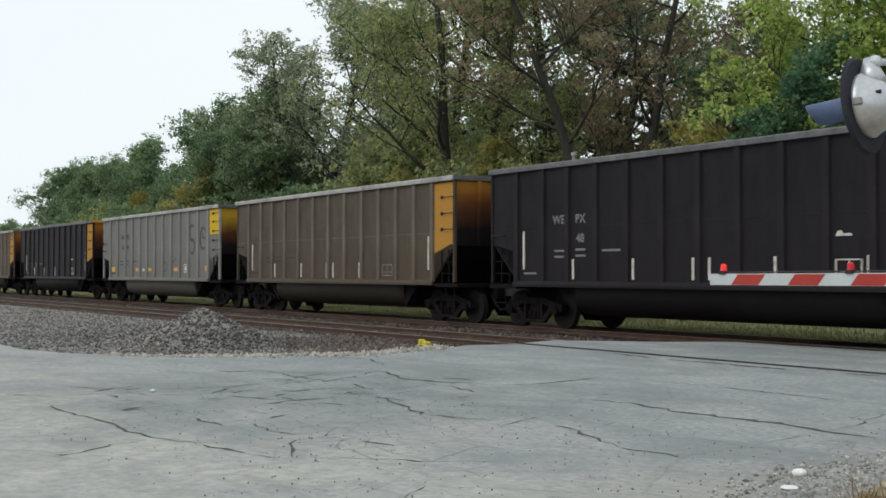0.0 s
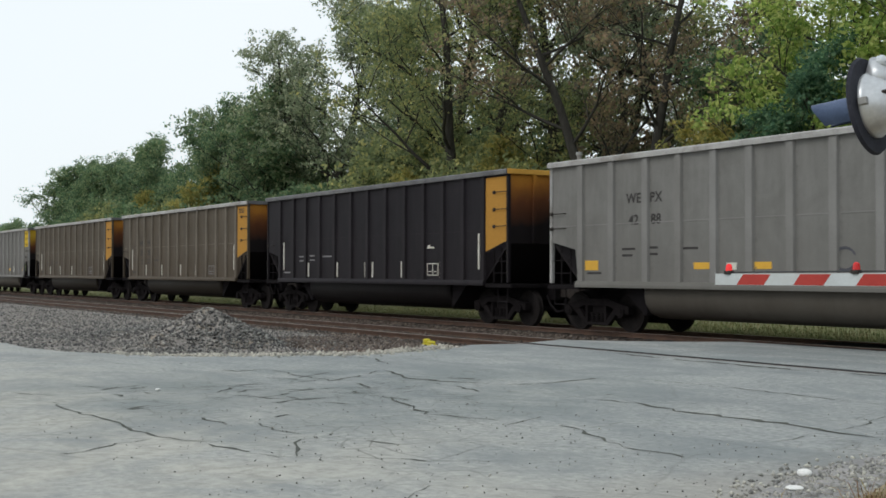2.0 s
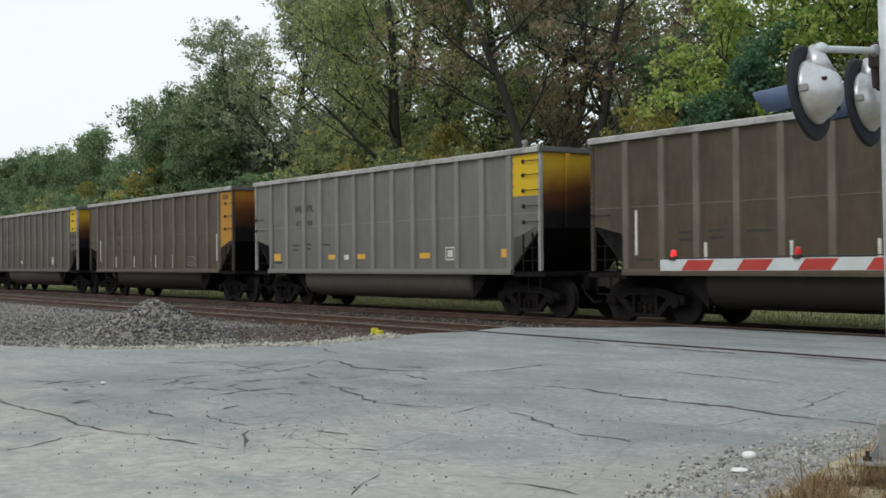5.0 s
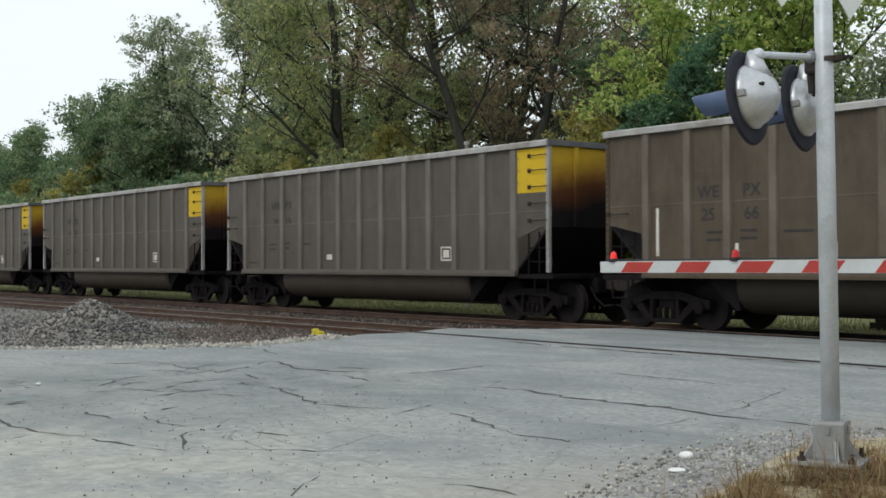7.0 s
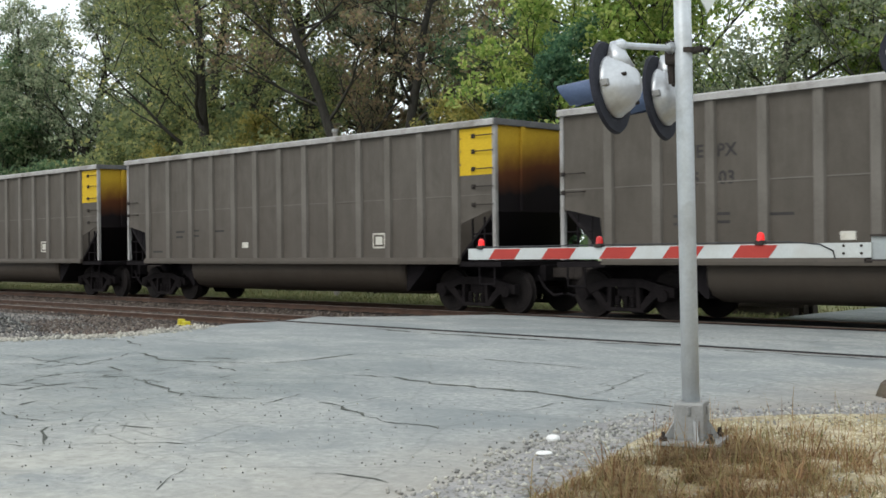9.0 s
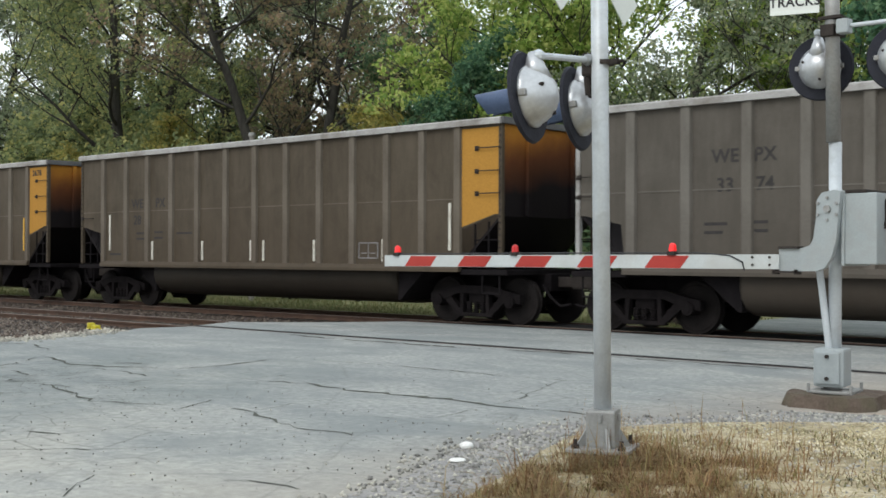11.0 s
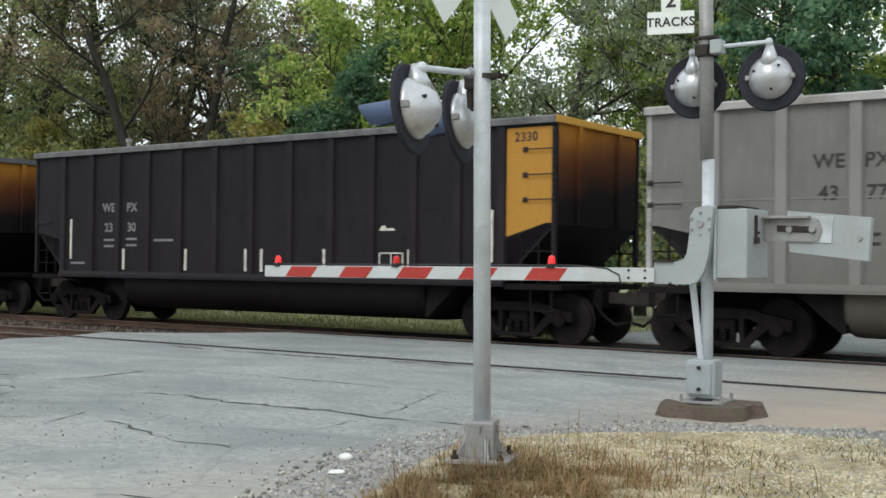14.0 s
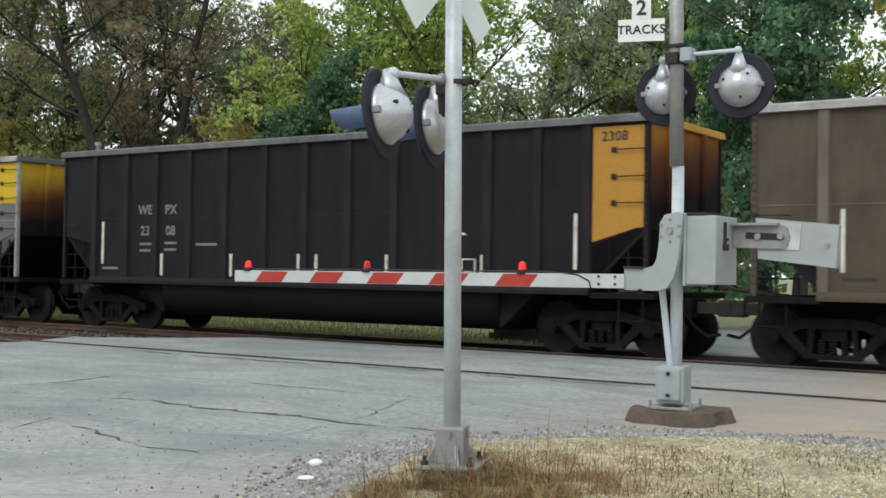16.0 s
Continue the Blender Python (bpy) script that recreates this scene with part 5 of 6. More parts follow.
# ---------------------------------------------------------------- stones, weeds and grass
OCT_V = np.array([(1, 0, 0), (-1, 0, 0), (0, 1, 0), (0, -1, 0), (0, 0, 1), (0, 0, -1)], dtype=float)
OCT_F = np.array([(0, 2, 4), (2, 1, 4), (1, 3, 4), (3, 0, 4), (2, 0, 5), (1, 2, 5), (3, 1, 5), (0, 3, 5)])


def stones(name, label, centres, sizes, material, category="gravel"):
    n = len(centres)
    v = OCT_V[None] * (1 + rng.uniform(-0.45, 0.45, (n, 6, 1))) * sizes[:, None, None]
    a = rng.uniform(0, 6.28, n)
    b = rng.uniform(0, 6.28, n)
    ca, sa, cb, sb = np.cos(a), np.sin(a), np.cos(b), np.sin(b)
    x, y, z = v[..., 0], v[..., 1], v[..., 2] * 0.75
    y, z = y * cb[:, None] - z * sb[:, None], y * sb[:, None] + z * cb[:, None]
    x, y = x * ca[:, None] - y * sa[:, None], x * sa[:, None] + y * ca[:, None]
    v = np.stack([x, y, z], -1) + np.asarray(centres)[:, None, :]
    f = OCT_F[None] + 6 * np.arange(n)[:, None, None]
    return tagged(raw(name, v.reshape(-1, 3), f.reshape(-1, 3), material), label, category, kind="stuff")


def pile_height(x, y):
    u, w = (x + 22.0) / 2.1, (y - 8.7) / 1.55
    d = np.sqrt(u * u + w * w)
    h = 0.72 * (np.sqrt(np.clip(1 - d, 0, 1) ** 2 + 0.01) - 0.1) / 0.9
    u, w = (x + 25.5) / 2.6, (y - 9.0) / 1.5
    return h + 0.20 * np.clip(1 - np.sqrt(u * u + w * w), 0, 1)


def gravel_pile():
    xs, ys = np.linspace(-29, -18.4, 70), np.linspace(6.6, 11.2, 40)
    X, Y = np.meshgrid(xs, ys)
    Z = pile_height(X, Y) + np.where(pile_height(X, Y) > 0.01, rng.normal(0, 0.02, X.shape), -0.02) - 0.06
    idx = np.arange(X.size).reshape(X.shape)
    f = np.stack([idx[:-1, :-1], idx[:-1, 1:], idx[1:, 1:], idx[1:, :-1]], -1).reshape(-1, 4)
    p = tagged(raw("gravel_pile", np.stack([X, Y, Z], -1).reshape(-1, 3), f, GRAVEL_SOIL), "heap of loose grey crushed stone", "gravel pile")
    n = 16000
    x, y = rng.uniform(-29, -18.6, n), rng.uniform(6.7, 11, n)
    k = (pile_height(x, y) > 0.015) | (rng.uniform(0, 1, n) < 0.2)
    x, y = x[k], y[k]
    s = stones("loose_stone", "grey crushed stones on the heap", np.stack([x, y, pile_height(x, y) - 0.05 + rng.uniform(0, 0.02, len(x))], -1), rng.uniform(0.014, 0.042, len(x)), STONE_MATS["grey"])
    return p


gravel_pile()


def shoulder_edge(y):
    """Left edge of the asphalt, roughly."""
    return np.interp(y, [5.2, 5.6, 6.3, 7, 8, 9, 9.8, 10.6, 12], [-22, -20.4, -19, -18.3, -17.9, -17.4, -17.2, -17.6, -18.2])


n = 14000
x, y = -17.6 - rng.gamma(1.3, 13, n), rng.uniform(5.4, 12.2, n)
k = (x < shoulder_edge(y) + 0.35) & (x > -95) & (y > 5.3 + np.clip((-22 - x) * 0.02, 0, 1.0))
x, y = x[k], y[k]
stones("shoulder_gravel", "scattered grey crushed stones", np.stack([x, y, np.full(len(x), -0.045)], -1), rng.uniform(0.012, 0.042, len(x)), STONE_MATS["grey"])
n = 3500
x, y = rng.uniform(-23, -17.4, n), rng.uniform(9.6, 12.1, n)
k = x < shoulder_edge(y) + 0.1
stones("red_gravel", "reddish brown gravel beside the track", np.stack([x[k], y[k], np.full(k.sum(), -0.035)], -1), rng.uniform(0.015, 0.05, k.sum()), STONE_MATS["brown"])
n = 1100
y = rng.uniform(6.0, 12, n)
x = shoulder_edge(y) + rng.normal(-0.1, 0.22, n)
stones("edge_gravel", "pale stones along the asphalt edge", np.stack([x, y, np.full(n, 0.0)], -1), rng.uniform(0.015, 0.05, n), STONE_MATS["pale"])
n = 15000
x = -18.3 - rng.gamma(1.5, 14, n)
y = rng.uniform(11.9, 17.8, n)
k = x > -110
x, y = x[k], y[k]
stones("ballast_stone", "brown ballast stones between the rails", np.stack([x, y, np.full(len(x), -0.125)], -1), rng.uniform(0.025, 0.055, len(x)), STONE_MATS["brown"])
# gravel round the verge
n = 24000
x, y = rng.uniform(-7.0, 0, n), rng.uniform(4.3, 10.4, n)
edge = np.interp(y, [4.2, 5.2, 6.3, 7.3, 8.3, 9.1, 9.7, 10.2], [-4.6, -4.9, -5.35, -5.5, -5.35, -4.75, -4.5, -3.0])
d = x - edge
k = ((d > -0.35 + rng.uniform(0, 0.5, n)) & (d < 0.6 + rng.uniform(-0.4, 0.4, n))) | ((d > 0) & (x > -3.4 + rng.normal(0, 0.5, n)) & (rng.uniform(0, 1, n) < 0.75)) | ((d > 0) & (rng.uniform(0, 1, n) < 0.18))
k &= (np.hypot(x + 4.45, y - 10.45) > 0.55)
x, y = x[k], y[k]
stones("verge_gravel", "grey gravel scattered over the verge", np.stack([x, y, np.full(len(x), 0.007)], -1), rng.uniform(0.007, 0.023, len(x)), STONE_MATS["mixed"])
n = 16000
x, y = rng.uniform(-5.0, -1.2, n), rng.uniform(5.6, 9.8, n)
k = (x > np.interp(y, [5.6, 6.5, 7.2, 7.9, 8.5, 9.0, 9.6, 9.8], [-4.3, -4.7, -4.9, -4.9, -4.7, -4.3, -3.6, -2.8])) & (np.sin(x * 3.1 + 1.5 * np.sin(y * 2.3)) * np.sin(y * 3.7 - 0.8 * x) > -0.45)
x, y = x[k], y[k]
stones("straw_chip", "pale broken straw and chips on the verge", np.stack([x, y, np.full(len(x), 0.012)], -1), rng.uniform(0.005, 0.017, len(x)), STONE_MATS["straw"], "straw")
n = 420
x, y = rng.uniform(-11, -5.2, n), rng.uniform(2.6, 7.2, n)
stones("loose_pebble", "dark loose pebbles strewn over the asphalt", np.stack([x, y, np.full(n, 0.006)], -1), rng.uniform(0.003, 0.009, n), STONE_MATS["grey"])
n = 700
x, y = rng.uniform(-9.5, -4.6, n), rng.uniform(3.6, 10.2, n)
k = (x < np.interp(y, [4.2, 5.6, 6.6, 7.4, 8.4, 9.2, 10.2], [-5.5, -5.6, -6.0, -5.75, -5.35, -4.7, -4.2])) & (rng.uniform(0, 1, n) < np.exp((x + 5.5) * 0.7))
stones("loose_grit", "loose grit on the asphalt", np.stack([x[k], y[k], np.full(k.sum(), 0.006)], -1), rng.uniform(0.003, 0.010, k.sum()), STONE_MATS["mixed"])


def blades(name, label, roots, heights, width, lean, material, category="grass"):
    """Grass: each blade a bent strip of two quads."""
    n = len(roots)
    roots = np.asarray(roots, dtype=float)
    a = rng.uniform(0, 6.28, n)
    d = np.stack([np.cos(a), np.sin(a), np.zeros(n)], -1)
    w = np.stack([-np.sin(a), np.cos(a), np.zeros(n)], -1) * width * rng.uniform(0.6, 1.3, (n, 1))
    up = np.array([0, 0, 1.0])
    h = heights[:, None]
    ln = rng.uniform(0.2, 1.0, (n, 1)) * lean * h
    p1 = roots + up * h * 0.55 + d * ln * 0.35
    p2 = roots + up * h * (1 - 0.25 * lean) + d * ln
    v = np.stack([roots - w, roots + w, p1 + w * 0.8, p1 - w * 0.8, p2 + w * 0.15, p2 - w * 0.15], 1)
    f = np.array([(0, 1, 2, 3), (3, 2, 4, 5)])[None] + 6 * np.arange(n)[:, None, None]
    return tagged(raw(name, v.reshape(-1, 3), f.reshape(-1, 4), material), label, category, kind="stuff")


def in_verge(x, y, inset):
    return x > np.interp(y, [4.0, 5.0, 5.7, 6.5, 7.2, 7.9, 8.5, 9.0, 9.6], [-4.05, -4.2, -4.45, -4.8, -5.05, -5.05, -4.75, -4.25, -3.2]) + inset


n = 24000
x, y = rng.normal(-3.92, 0.5, n), rng.normal(5.9, 0.75, n)
clump = np.sin(x * 9.1 + 1.3 * y) * np.sin(y * 7.7 - x) + 0.5 * np.sin(3.3 * x + 2.0) * np.sin(4.1 * y) > -0.22
k = in_verge(x, y, 0) & (y > 3.5) & clump & (np.hypot(x + 4.40, y - 6.55) > 0.24)
blades("dry_weeds", "rust-brown dry weeds round the mast base", np.stack([x[k], y[k], np.zeros(k.sum())], -1), rng.gamma(2.4, 0.036, k.sum()), 0.0032, 1.7, DRY_GRASS, "weeds")
n = 150
x, y = rng.normal(-4.0, 0.55, n), rng.normal(6.75, 0.6, n)
k = in_verge(x, y, 0.1)
blades("weed_stalks", "tall thin dead weed stalks", np.stack([x[k], y[k], np.zeros(k.sum())], -1), rng.uniform(0.12, 0.40, k.sum()), 0.003, 0.35, DRY_GRASS, "weeds")
n = 12000
x, y = rng.uniform(-5.6, -1.6, n), rng.uniform(4.2, 9.7, n)
k = in_verge(x, y, 0.15) & (rng.uniform(0, 1, n) < 0.35 + 0.65 * (np.sin(x * 2.1) * np.cos(y * 1.7) > -0.2)) & (np.hypot(x + 4.45, y - 10.45) > 0.6)
blades("straw", "short flattened straw-coloured grass", np.stack([x[k], y[k], np.full(k.sum(), 0.01)], -1), rng.gamma(3, 0.006, k.sum()), 0.004, 2.2, STRAW, "grass")
n = 12000
x, y = rng.uniform(-5.6, -1.4, n), rng.uniform(4.2, 9.8, n)
k = in_verge(x, y, 0.05) & (np.sin(x * 2.9 + 2 + np.sin(3 * y)) * np.sin(y * 3.3 + x) > 0.30)
blades("green_tufts", "patches of short green-brown grass", np.stack([x[k], y[k], np.full(k.sum(), 0.01)], -1), rng.gamma(3, 0.012, k.sum()), 0.004, 1.8, MOSS_GRASS, "grass")
n = 42000
x, y = -8 - rng.gamma(1.6, 22, n), 20.3 + rng.gamma(1.5, 1.5, n)
k = (x > -150) & ~((x > -12.4) & (x < 0))
blades("far_grass", "green grass strip behind the track", np.stack([x[k], y[k], np.full(k.sum(), -0.18)], -1), rng.uniform(0.06, 0.2, k.sum()), 0.012, 0.8, GREEN_GRASS, "grass")


# ---------------------------------------------------------------- trees
def tube_rings(path, radii, seg):
    verts, faces = [], []
    for i, (p, r) in enumerate(zip(path, radii)):
        d = (path[min(i + 1, len(path) - 1)] - path[max(i - 1, 0)]).normalized()
        u = d.cross(Vector((0.3, 1, 0.1))).normalized()
        w = d.cross(u)
        for k in range(seg):
            a = 2 * math.pi * k / seg
            verts.append(p + (u * math.cos(a) + w * math.sin(a)) * r)
        if i:
            b = (i - 1) * seg
            faces += [(b + k, b + (k + 1) % seg, b + seg + (k + 1) % seg, b + seg + k) for k in range(seg)]
    return verts, faces


def grow(seed, height, spread, trunk_r, first, stems=1, limbs=11, droop=0.0, levels=3):
    """Limbs of a tree as tapered tubes, and the places of its twigs."""
    r = random.Random(seed)
    V, F, twigs = [], [], []

    def limb(p, d, length, rad, level):
        n = 5 if level else 9
        path, radii, q = [p.copy()], [rad], p.copy()
        for i in range(n):
            d = (d + Vector((r.uniform(-1, 1), r.uniform(-1, 1), r.uniform(-0.6, 0.8) - droop * level)) * (0.10 if level == 0 else 0.22)).normalized()
            q = q + d * length / n
            path.append(q.copy())
            radii.append(rad * (1 - 0.82 * (i + 1) / n) + 0.006)
        vs, fs = tube_rings(path, radii, 8 if level == 0 else 5 if level == 1 else 4)
        o = len(V)
        V.extend(vs)
        F.extend([tuple(k + o for k in f) for f in fs])
        if level >= levels - 1:
            twigs.extend(path[2:])
        if level < levels:
            m = limbs if level == 0 else 5 if level == 1 else 3
            for i in range(m):
                f = first + (1 - first) * (i + r.random()) / m if level == 0 else 0.25 + 0.75 * (i + r.random()) / m
                j = min(n - 1, int(f * n))
                base = path[j].lerp(path[j + 1], f * n - j)
                a = r.uniform(0, 6.283)
                out = Vector((math.cos(a), math.sin(a), r.uniform(0.15, 0.9)))
                if level:
                    out = (out + d * 0.8)
                size = spread * (1.15 - 0.75 * f) * r.uniform(0.7, 1.15) if level == 0 else length * r.uniform(0.38, 0.62)
                limb(base, out.normalized(), size, max(0.010, radii[j] * 0.40), level + 1)

    for s in range(stems):
        a = 6.283 * s / stems + r.random()
        lean = Vector((math.cos(a) * 0.16, math.sin(a) * 0.16, 1)) if stems > 1 else Vector((r.uniform(-0.06, 0.06), r.uniform(-0.06, 0.06), 1))
        limb(Vector((math.cos(a) * 0.25 * (stems > 1), math.sin(a) * 0.25 * (stems > 1), 0)), lean.normalized(), height * r.uniform(0.86, 1.0), trunk_r * (0.8 if stems > 1 else 1), 0)
    return V, F, twigs


def foliage(twigs, count, puff, size, seed):
    """Leaves in sprays: flattened clusters round the twigs, each leaf turned mostly up and outwards."""
    g = np.random.default_rng(seed)
    t = np.array([tuple(p) for p in twigs])
    per = 24
    m = count // per
    c = t[g.integers(0, len(t), m)] + g.normal(0, puff * 0.55, (m, 3))
    rad = puff * g.uniform(0.55, 1.3, (m, 1, 1))
    d = g.normal(0, 1, (m, per, 3))
    d /= np.linalg.norm(d, axis=2, keepdims=True)
    p = (c[:, None] + d * rad * g.uniform(0.25, 1.0, (m, per, 1)) * np.array([1, 1, 0.55])).reshape(-1, 3)
    d = d.reshape(-1, 3)[p[:, 2] > 0.25]
    p = p[p[:, 2] > 0.25]
    n = len(p)
    nrm = d * 0.5 + np.array([0, 0, 0.2]) + g.normal(0, 0.6, (n, 3))
    u = np.cross(nrm, g.normal(0, 1, (n, 3)))
    u /= np.linalg.norm(u, axis=1, keepdims=True)
    w = np.cross(nrm, u)
    w /= np.linalg.norm(w, axis=1, keepdims=True)
    s = size * g.uniform(0.6, 1.3, (n, 1))
    v = np.stack([p - u * s, p + w * s * 0.6, p + u * s, p - w * s * 0.6], 1)
    return v.reshape(-1, 3), np.arange(4 * n).reshape(n, 4)


def tree(label, seed, height, spread, trunk_r, first, leaves, count, puff, size, stems=1, limbs=11, category="tree", levels=3, name="tree"):
    t = thing(name, label, category, group="trees along the track")
    V, F, twigs = grow(seed, height, spread, trunk_r, first, stems, limbs, levels=levels)
    raw("trunk", [tuple(p) for p in V], F, BARK, t)
    v, f = foliage(twigs, count, puff, size, seed)
    raw("crown", v, f, leaves, t)
    return t


OLIVE = leaf("olive_leaves", [(0.125, 0.152, 0.067), (0.212, 0.239, 0.097), (0.312, 0.325, 0.127), (0.474, 0.411, 0.135)], 0.62, (1.5, 1.6, 2.05), 0.2)
PALE = leaf("pale_green_leaves", [(0.150, 0.190, 0.117), (0.242, 0.288, 0.166), (0.346, 0.392, 0.235), (0.484, 0.477, 0.304)], 0.62, (1.38, 1.4, 1.6), 0.25)
LIME = leaf("yellow_green_leaves", [(0.150, 0.233, 0.048), (0.253, 0.343, 0.069), (0.392, 0.453, 0.110), (0.553, 0.551, 0.166)], 0.62, (1.6, 1.65, 2.2), 0.2)
GREEN = leaf("green_leaves", [(0.077, 0.123, 0.060), (0.132, 0.194, 0.086), (0.199, 0.252, 0.112), (0.320, 0.317, 0.145)], 0.62, (1.5, 1.65, 2.1), 0.2)
DEEP = leaf("deep_green_leaves", [(0.056, 0.113, 0.052), (0.094, 0.166, 0.075), (0.137, 0.219, 0.097), (0.206, 0.272, 0.112)], 0.62, (1.5, 1.7, 2.4), 0.2)
RUSSET = leaf("russet_leaves", [(0.150, 0.133, 0.090), (0.250, 0.186, 0.120), (0.399, 0.252, 0.149), (0.250, 0.252, 0.112)], 0.62, (1.35, 1.5, 1.75), 0.2)
YELLOW = leaf("yellowing_leaves", [(0.221, 0.235, 0.066), (0.364, 0.340, 0.093), (0.508, 0.422, 0.119), (0.265, 0.305, 0.093)], 0.62, (1.4, 1.4, 1.8), 0.2)

KINDS = {
    "tall": tree("tall cottonwood with thin olive foliage", 11, 19, 6.5, 0.42, 0.30, OLIVE, 33075, 0.59, 0.081, 1, 15),
    "tall2": tree("tall forked cottonwood with olive foliage", 23, 18, 5.5, 0.36, 0.25, OLIVE, 31334, 0.59, 0.081, 2, 11),
    "pale": tree("tall tree with pale dry green foliage", 31, 16, 5.4, 0.30, 0.22, PALE, 22630, 0.56, 0.081, 1, 22),
    "russet": tree("tree with dark limbs and thin russet leaves", 47, 16, 6.0, 0.36, 0.22, RUSSET, 16763, 0.53, 0.086, 2, 10),
    "lime": tree("dense maple with yellow-green leaves", 53, 13, 5.0, 0.28, 0.16, LIME, 28723, 0.52, 0.086, 1, 18),
    "green": tree("dense green broadleaf tree", 61, 11, 4.6, 0.26, 0.10, GREEN, 38297, 0.59, 0.091, 1, 18),
    "deep": tree("dark green dense tree", 71, 9.5, 3.0, 0.20, 0.08, DEEP, 20889, 0.49, 0.091, 1, 16),
    "yellow": tree("young tree with yellowing leaves", 83, 7, 3.2, 0.14, 0.12, YELLOW, 19148, 0.49, 0.091, 2, 9),
    "shrub": tree("low leafy green shrub", 97, 4.2, 2.6, 0.07, 0.05, GREEN, 17408, 0.53, 0.097, 4, 6, "shrub", 2, "shrub"),
    "dry_shrub": tree("low olive shrub turning brown", 103, 4.6, 2.5, 0.07, 0.05, OLIVE, 15667, 0.53, 0.091, 4, 6, "shrub", 2, "shrub"),
    "thin": tree("thin bare-branched tree with few yellow leaves", 113, 12, 4.2, 0.17, 0.2, YELLOW, 6092, 0.53, 0.086, 1, 14),
}
used = set()


def plant(kind, x, y, turn, k):
    """One tree of a kind at a place, turned and scaled."""
    m = Matrix.LocRotScale((x, y, -0.22), Euler((0, 0, radians(turn))), (k, k, k))
    src = KINDS[kind]
    if kind not in used:
        used.add(kind)
        src.matrix_basis = m
    else:
        keep = src.scale.copy()
        src.scale = (1, 1, 1)
        copy_thing(src, m)
        src.scale = keep


plant("tall", -47.5, 31.0, 20, 1.00)
plant("tall2", -43.0, 29.5, 75, 1.05)
plant("tall2", -40.0, 33.0, 200, 1.10)
plant("pale", -61.0, 31.0, 130, 1.05)
plant("pale", -55.5, 33.0, 260, 1.12)
plant("pale", -36.5, 36.0, 20, 1.05)
plant("russet", -33.3, 30.0, 40, 1.00)
plant("russet", -37.0, 33.5, 190, 0.90)
plant("lime", -25.2, 30.5, 0, 1.00)
plant("lime", -22.0, 33.0, 140, 1.08)
plant("deep", -23.6, 28.4, 30, 0.78)
plant("green", -28.6, 33.5, 80, 0.90)
plant("yellow", -28.6, 28.0, 100, 0.80)
plant("pale", -18.6, 31.5, 200, 0.85)
plant("pale", -14.3, 33.5, 60, 0.85)
plant("lime", -17.5, 35.5, 300, 0.80)
plant("lime", -11.6, 34.0, 200, 0.95)
plant("deep", -9.3, 29.5, 90, 1.05)
plant("thin", -6.0, 30.5, 0, 1.00)
plant("thin", -4.2, 33.0, 130, 1.05)
plant("yellow", -3.0, 32, 30, 1.40)
plant("green", -63.0, 29.5, 15, 1.10)
plant("green", -69.0, 30.0, 115, 1.06)
plant("pale", -65.5, 31.5, 75, 0.95)
plant("green", -75.0, 31.0, 240, 1.03)
plant("yellow", -71.5, 28.8, 45, 1.00)
plant("green", -82.0, 32.0, 310, 0.99)
plant("deep", -79.0, 34.0, 75, 1.01)
plant("green", -89.0, 31.0, 60, 1.03)
plant("yellow", -86.0, 29.0, 220, 0.92)
plant("green", -97.0, 32.0, 170, 0.94)
plant("green", -105.0, 31.5, 210, 0.97)
plant("green", -113.0, 31.0, 20, 1.01)
plant("deep", -114.0, 32.0, 260, 0.92)
plant("green", -101.0, 35.0, 10, 0.88)
plant("green", -51.5, 37.0, 40, 0.95)
plant("green", -45.0, 37.5, 140, 0.9)
plant("dry_shrub", -43.0, 30.5, 60, 1.5)
plant("dry_shrub", -50.0, 30.0, 200, 1.6)
plant("green", -60.0, 35.5, 300, 1.10)
plant("green", -128.0, 37.0, 30, 0.58)
plant("green", -140.0, 40.0, 0, 0.61)
plant("green", -150.0, 35.0, 90, 0.68)
plant("green", -163.0, 37.5, 190, 0.65)
plant("green", -177.0, 40.0, 10, 0.72)
plant("yellow", -141.0, 33.5, 60, 0.68)
plant("yellow", -133.0, 36.0, 0, 0.65)
plant("green", -172.0, 46.0, 180, 0.61)
plant("deep", -148.0, 38.0, 40, 0.58)
plant("green", -195.0, 43.0, 240, 0.76)
plant("dry_shrub", -56.0, 27.6, 0, 1.10)
plant("shrub", -51.5, 27.2, 80, 1.15)
plant("dry_shrub", -47.0, 27.0, 150, 1.20)
plant("yellow", -44.2, 26.8, 10, 0.72)
plant("dry_shrub", -40.5, 27.0, 220, 1.15)
plant("yellow", -39.2, 27.6, 160, 0.85)
plant("dry_shrub", -36.4, 27.4, 280, 1.10)
plant("shrub", -32.0, 28.0, 30, 0.95)
plant("shrub", -61.0, 27.8, 190, 1.20)
plant("shrub", -66.0, 27.6, 260, 1.20)
plant("dry_shrub", -77.0, 28.2, 320, 1.20)
plant("shrub", -83.0, 28.4, 45, 1.30)
plant("dry_shrub", -93.0, 28.4, 5, 1.30)
plant("shrub", -100.0, 29.0, 160, 1.30)
plant("shrub", -21.0, 29.5, 75, 1.00)
plant("shrub", -17.2, 29.6, 130, 1.00)
plant("dry_shrub", -13.6, 30.2, 20, 1.00)
plant("shrub", -110.0, 28.6, 210, 1.30)
plant("yellow", -29.8, 31.0, 10, 0.80)


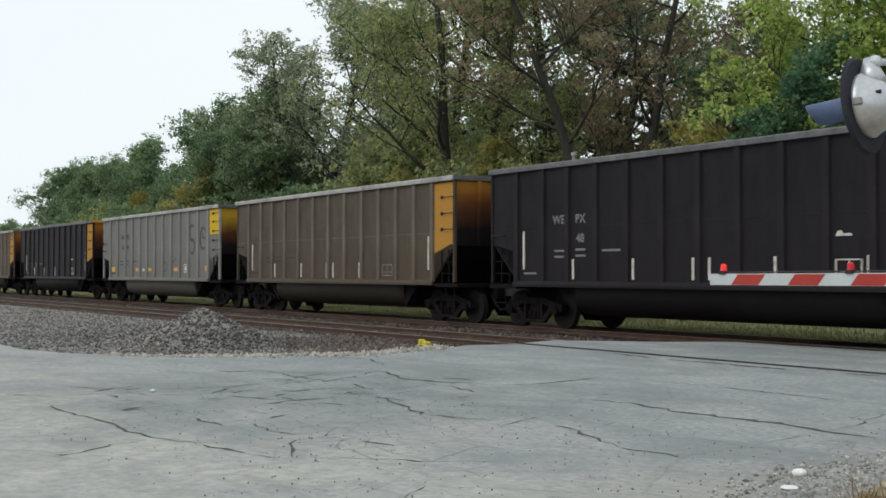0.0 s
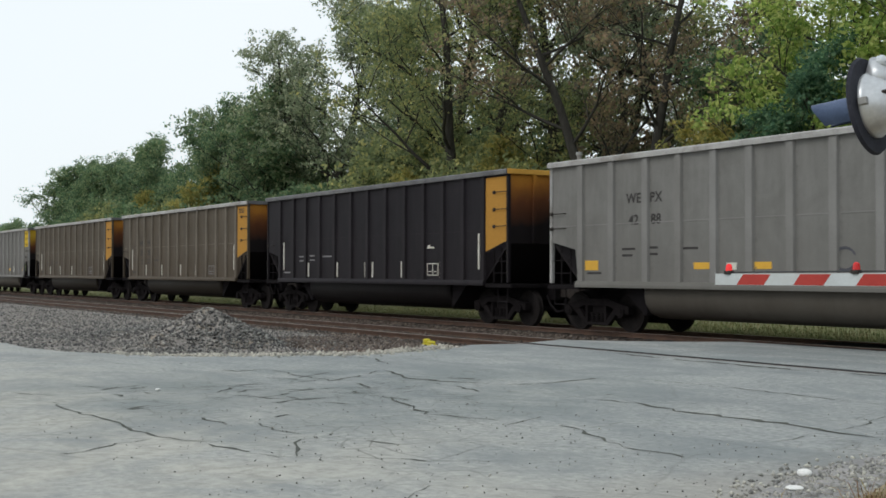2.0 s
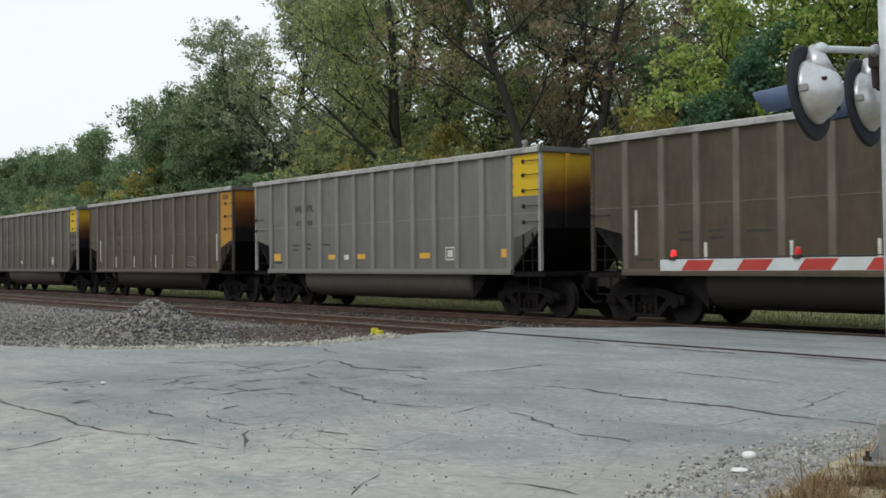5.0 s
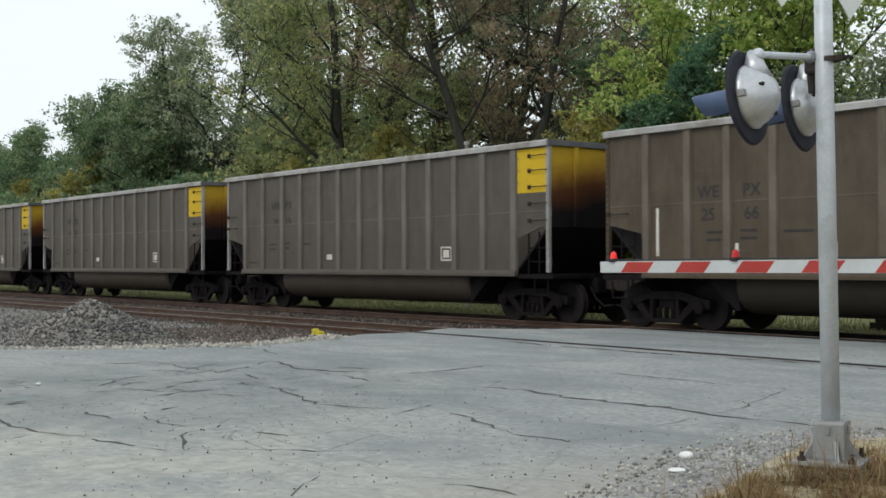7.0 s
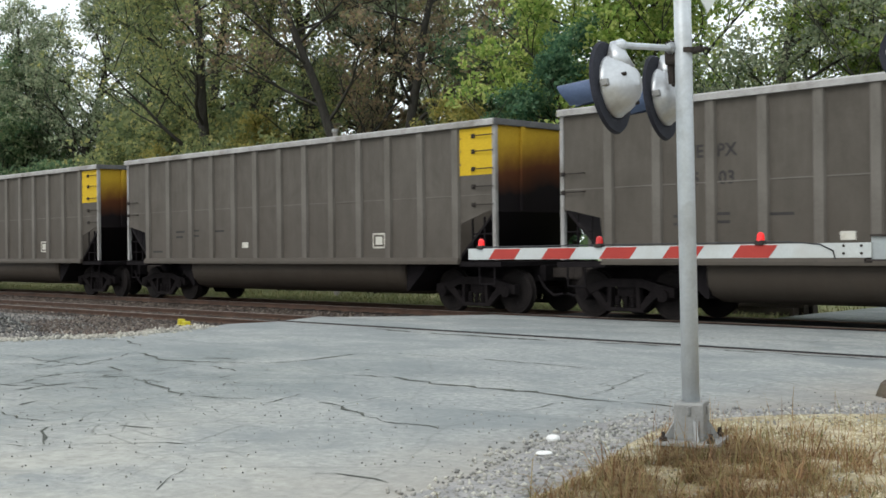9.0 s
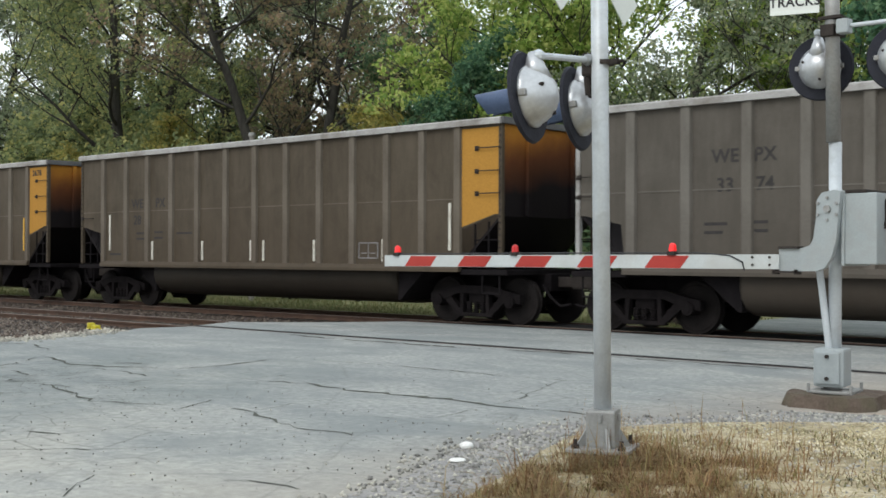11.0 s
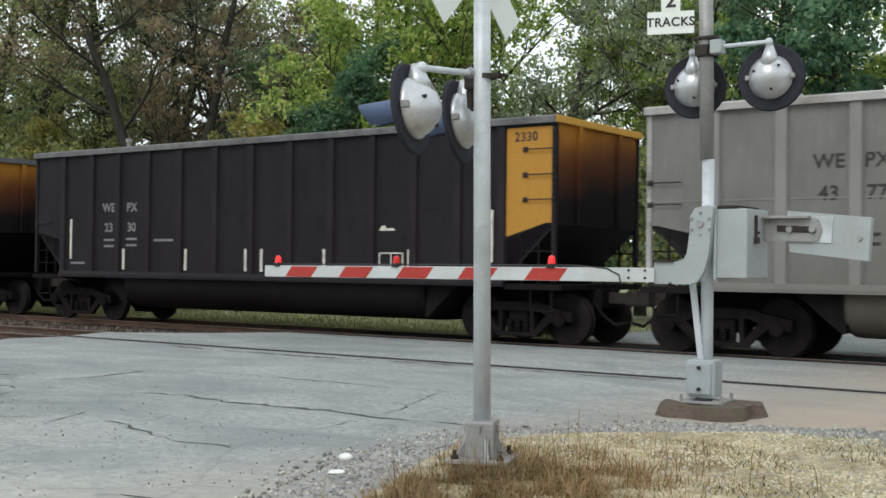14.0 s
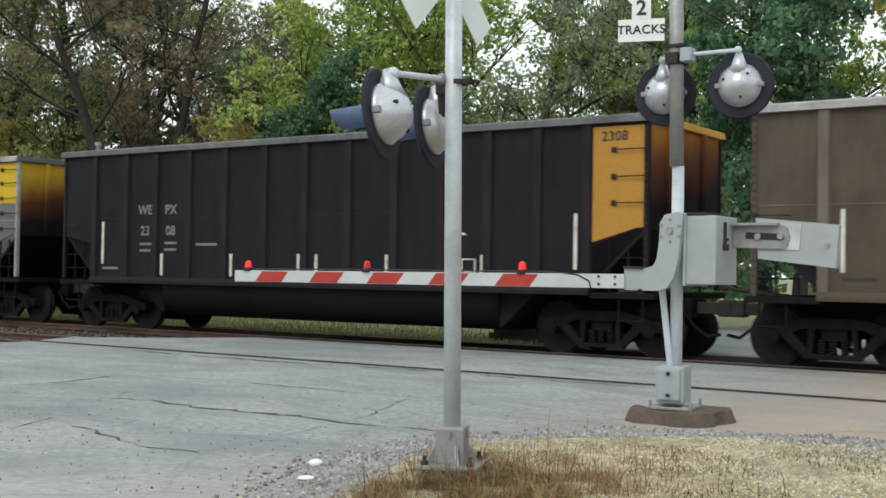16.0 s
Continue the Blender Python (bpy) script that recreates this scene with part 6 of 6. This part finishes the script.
def far_woods():
    """A distant belt of woods: uneven crowns made of many small leaf clumps."""
    g = np.random.default_rng(9)
    n = 30000
    x = g.uniform(-420, 60, n)
    ridge = 6.5 + 2.0 * np.sin(x * 0.09) + 1.5 * np.sin(x * 0.31 + 1) + 0.8 * np.sin(x * 0.83)
    z = ridge * g.uniform(0, 1, n) ** 0.7
    y = 62 + g.uniform(-5, 5, n) + np.clip((-x - 120) * 0.05, 0, 30)
    c = np.stack([x, y, z], -1)
    u = g.normal(0, 1, (n, 3))
    w = np.cross(u, g.normal(0, 1, (n, 3)))
    u /= np.linalg.norm(u, axis=1, keepdims=True)
    w /= np.linalg.norm(w, axis=1, keepdims=True)
    s = g.uniform(0.3, 0.75, (n, 1))
    v = np.stack([c - u * s, c + w * s * 0.6, c + u * s, c - w * s * 0.6], 1)
    tagged(raw("far_woods", v.reshape(-1, 3), np.arange(4 * n).reshape(n, 4), GREEN), "distant belt of green woods", "woods", kind="stuff")


far_woods()

# ---------------------------------------------------------------- ties, last
for tr, end in ((empty_track, -18.9), (train_track, -16.6)):
    first_tie = None
    for i in range(140):
        x = end - 0.51 * i
        m = pose(x + random.uniform(-0.03, 0.03), random.uniform(-0.05, 0.05), random.uniform(-0.012, 0.0), 0, 0, random.uniform(-1, 1))
        if first_tie is None:
            bm = bmesh.new()
            box(bm, (-0.11, -1.3, -0.30), (0.11, 1.3, -0.105), 0.01)
            first_tie = part("tie", bm, TIE, tr, where=m)
        else:
            again(first_tie, m)


# ---------------------------------------------------------------- movement
WAY = [(0.0, -26.31), (3.5, 34.19), (7.0, 94.70), (11.0, 164.02), (12.5, 190.17), (14.5, 225.01), (15.0, 233.73), (15.5, 242.39), (16.0, 250.91)]


def gone(t):
    """How far the train has run by t seconds."""
    return float(np.interp(t, [p[0] for p in WAY], [p[1] for p in WAY])) + 26.31


def motions():
    steps = [0.5 * i for i in range(33)]
    for k, car in CARS.items():
        walk(car, [(t, pose(-40.78 - PITCH * k + gone(t), T2, 0)) for t in steps])
    spin = {}
    for car in CARS.values():
        for b in car.children:
            if not b.name.startswith("bogie"):
                continue
            for w in b.children:
                if not w.name.startswith("wheelset"):
                    continue
                x = round(w.matrix_basis.translation.x, 3)
                if x not in spin:
                    walk(w, [(i / 30, pose(x, 0, WHEEL) @ Matrix.Rotation(gone(i / 30) / WHEEL, 4, "Y")) for i in range(481)])
                    spin[x] = w.animation_data
                else:
                    w.rotation_mode = "QUATERNION"
                    keys = w.animation_data_create()
                    keys.action = spin[x].action
                    keys.action_slot = spin[x].action_slot


motions()
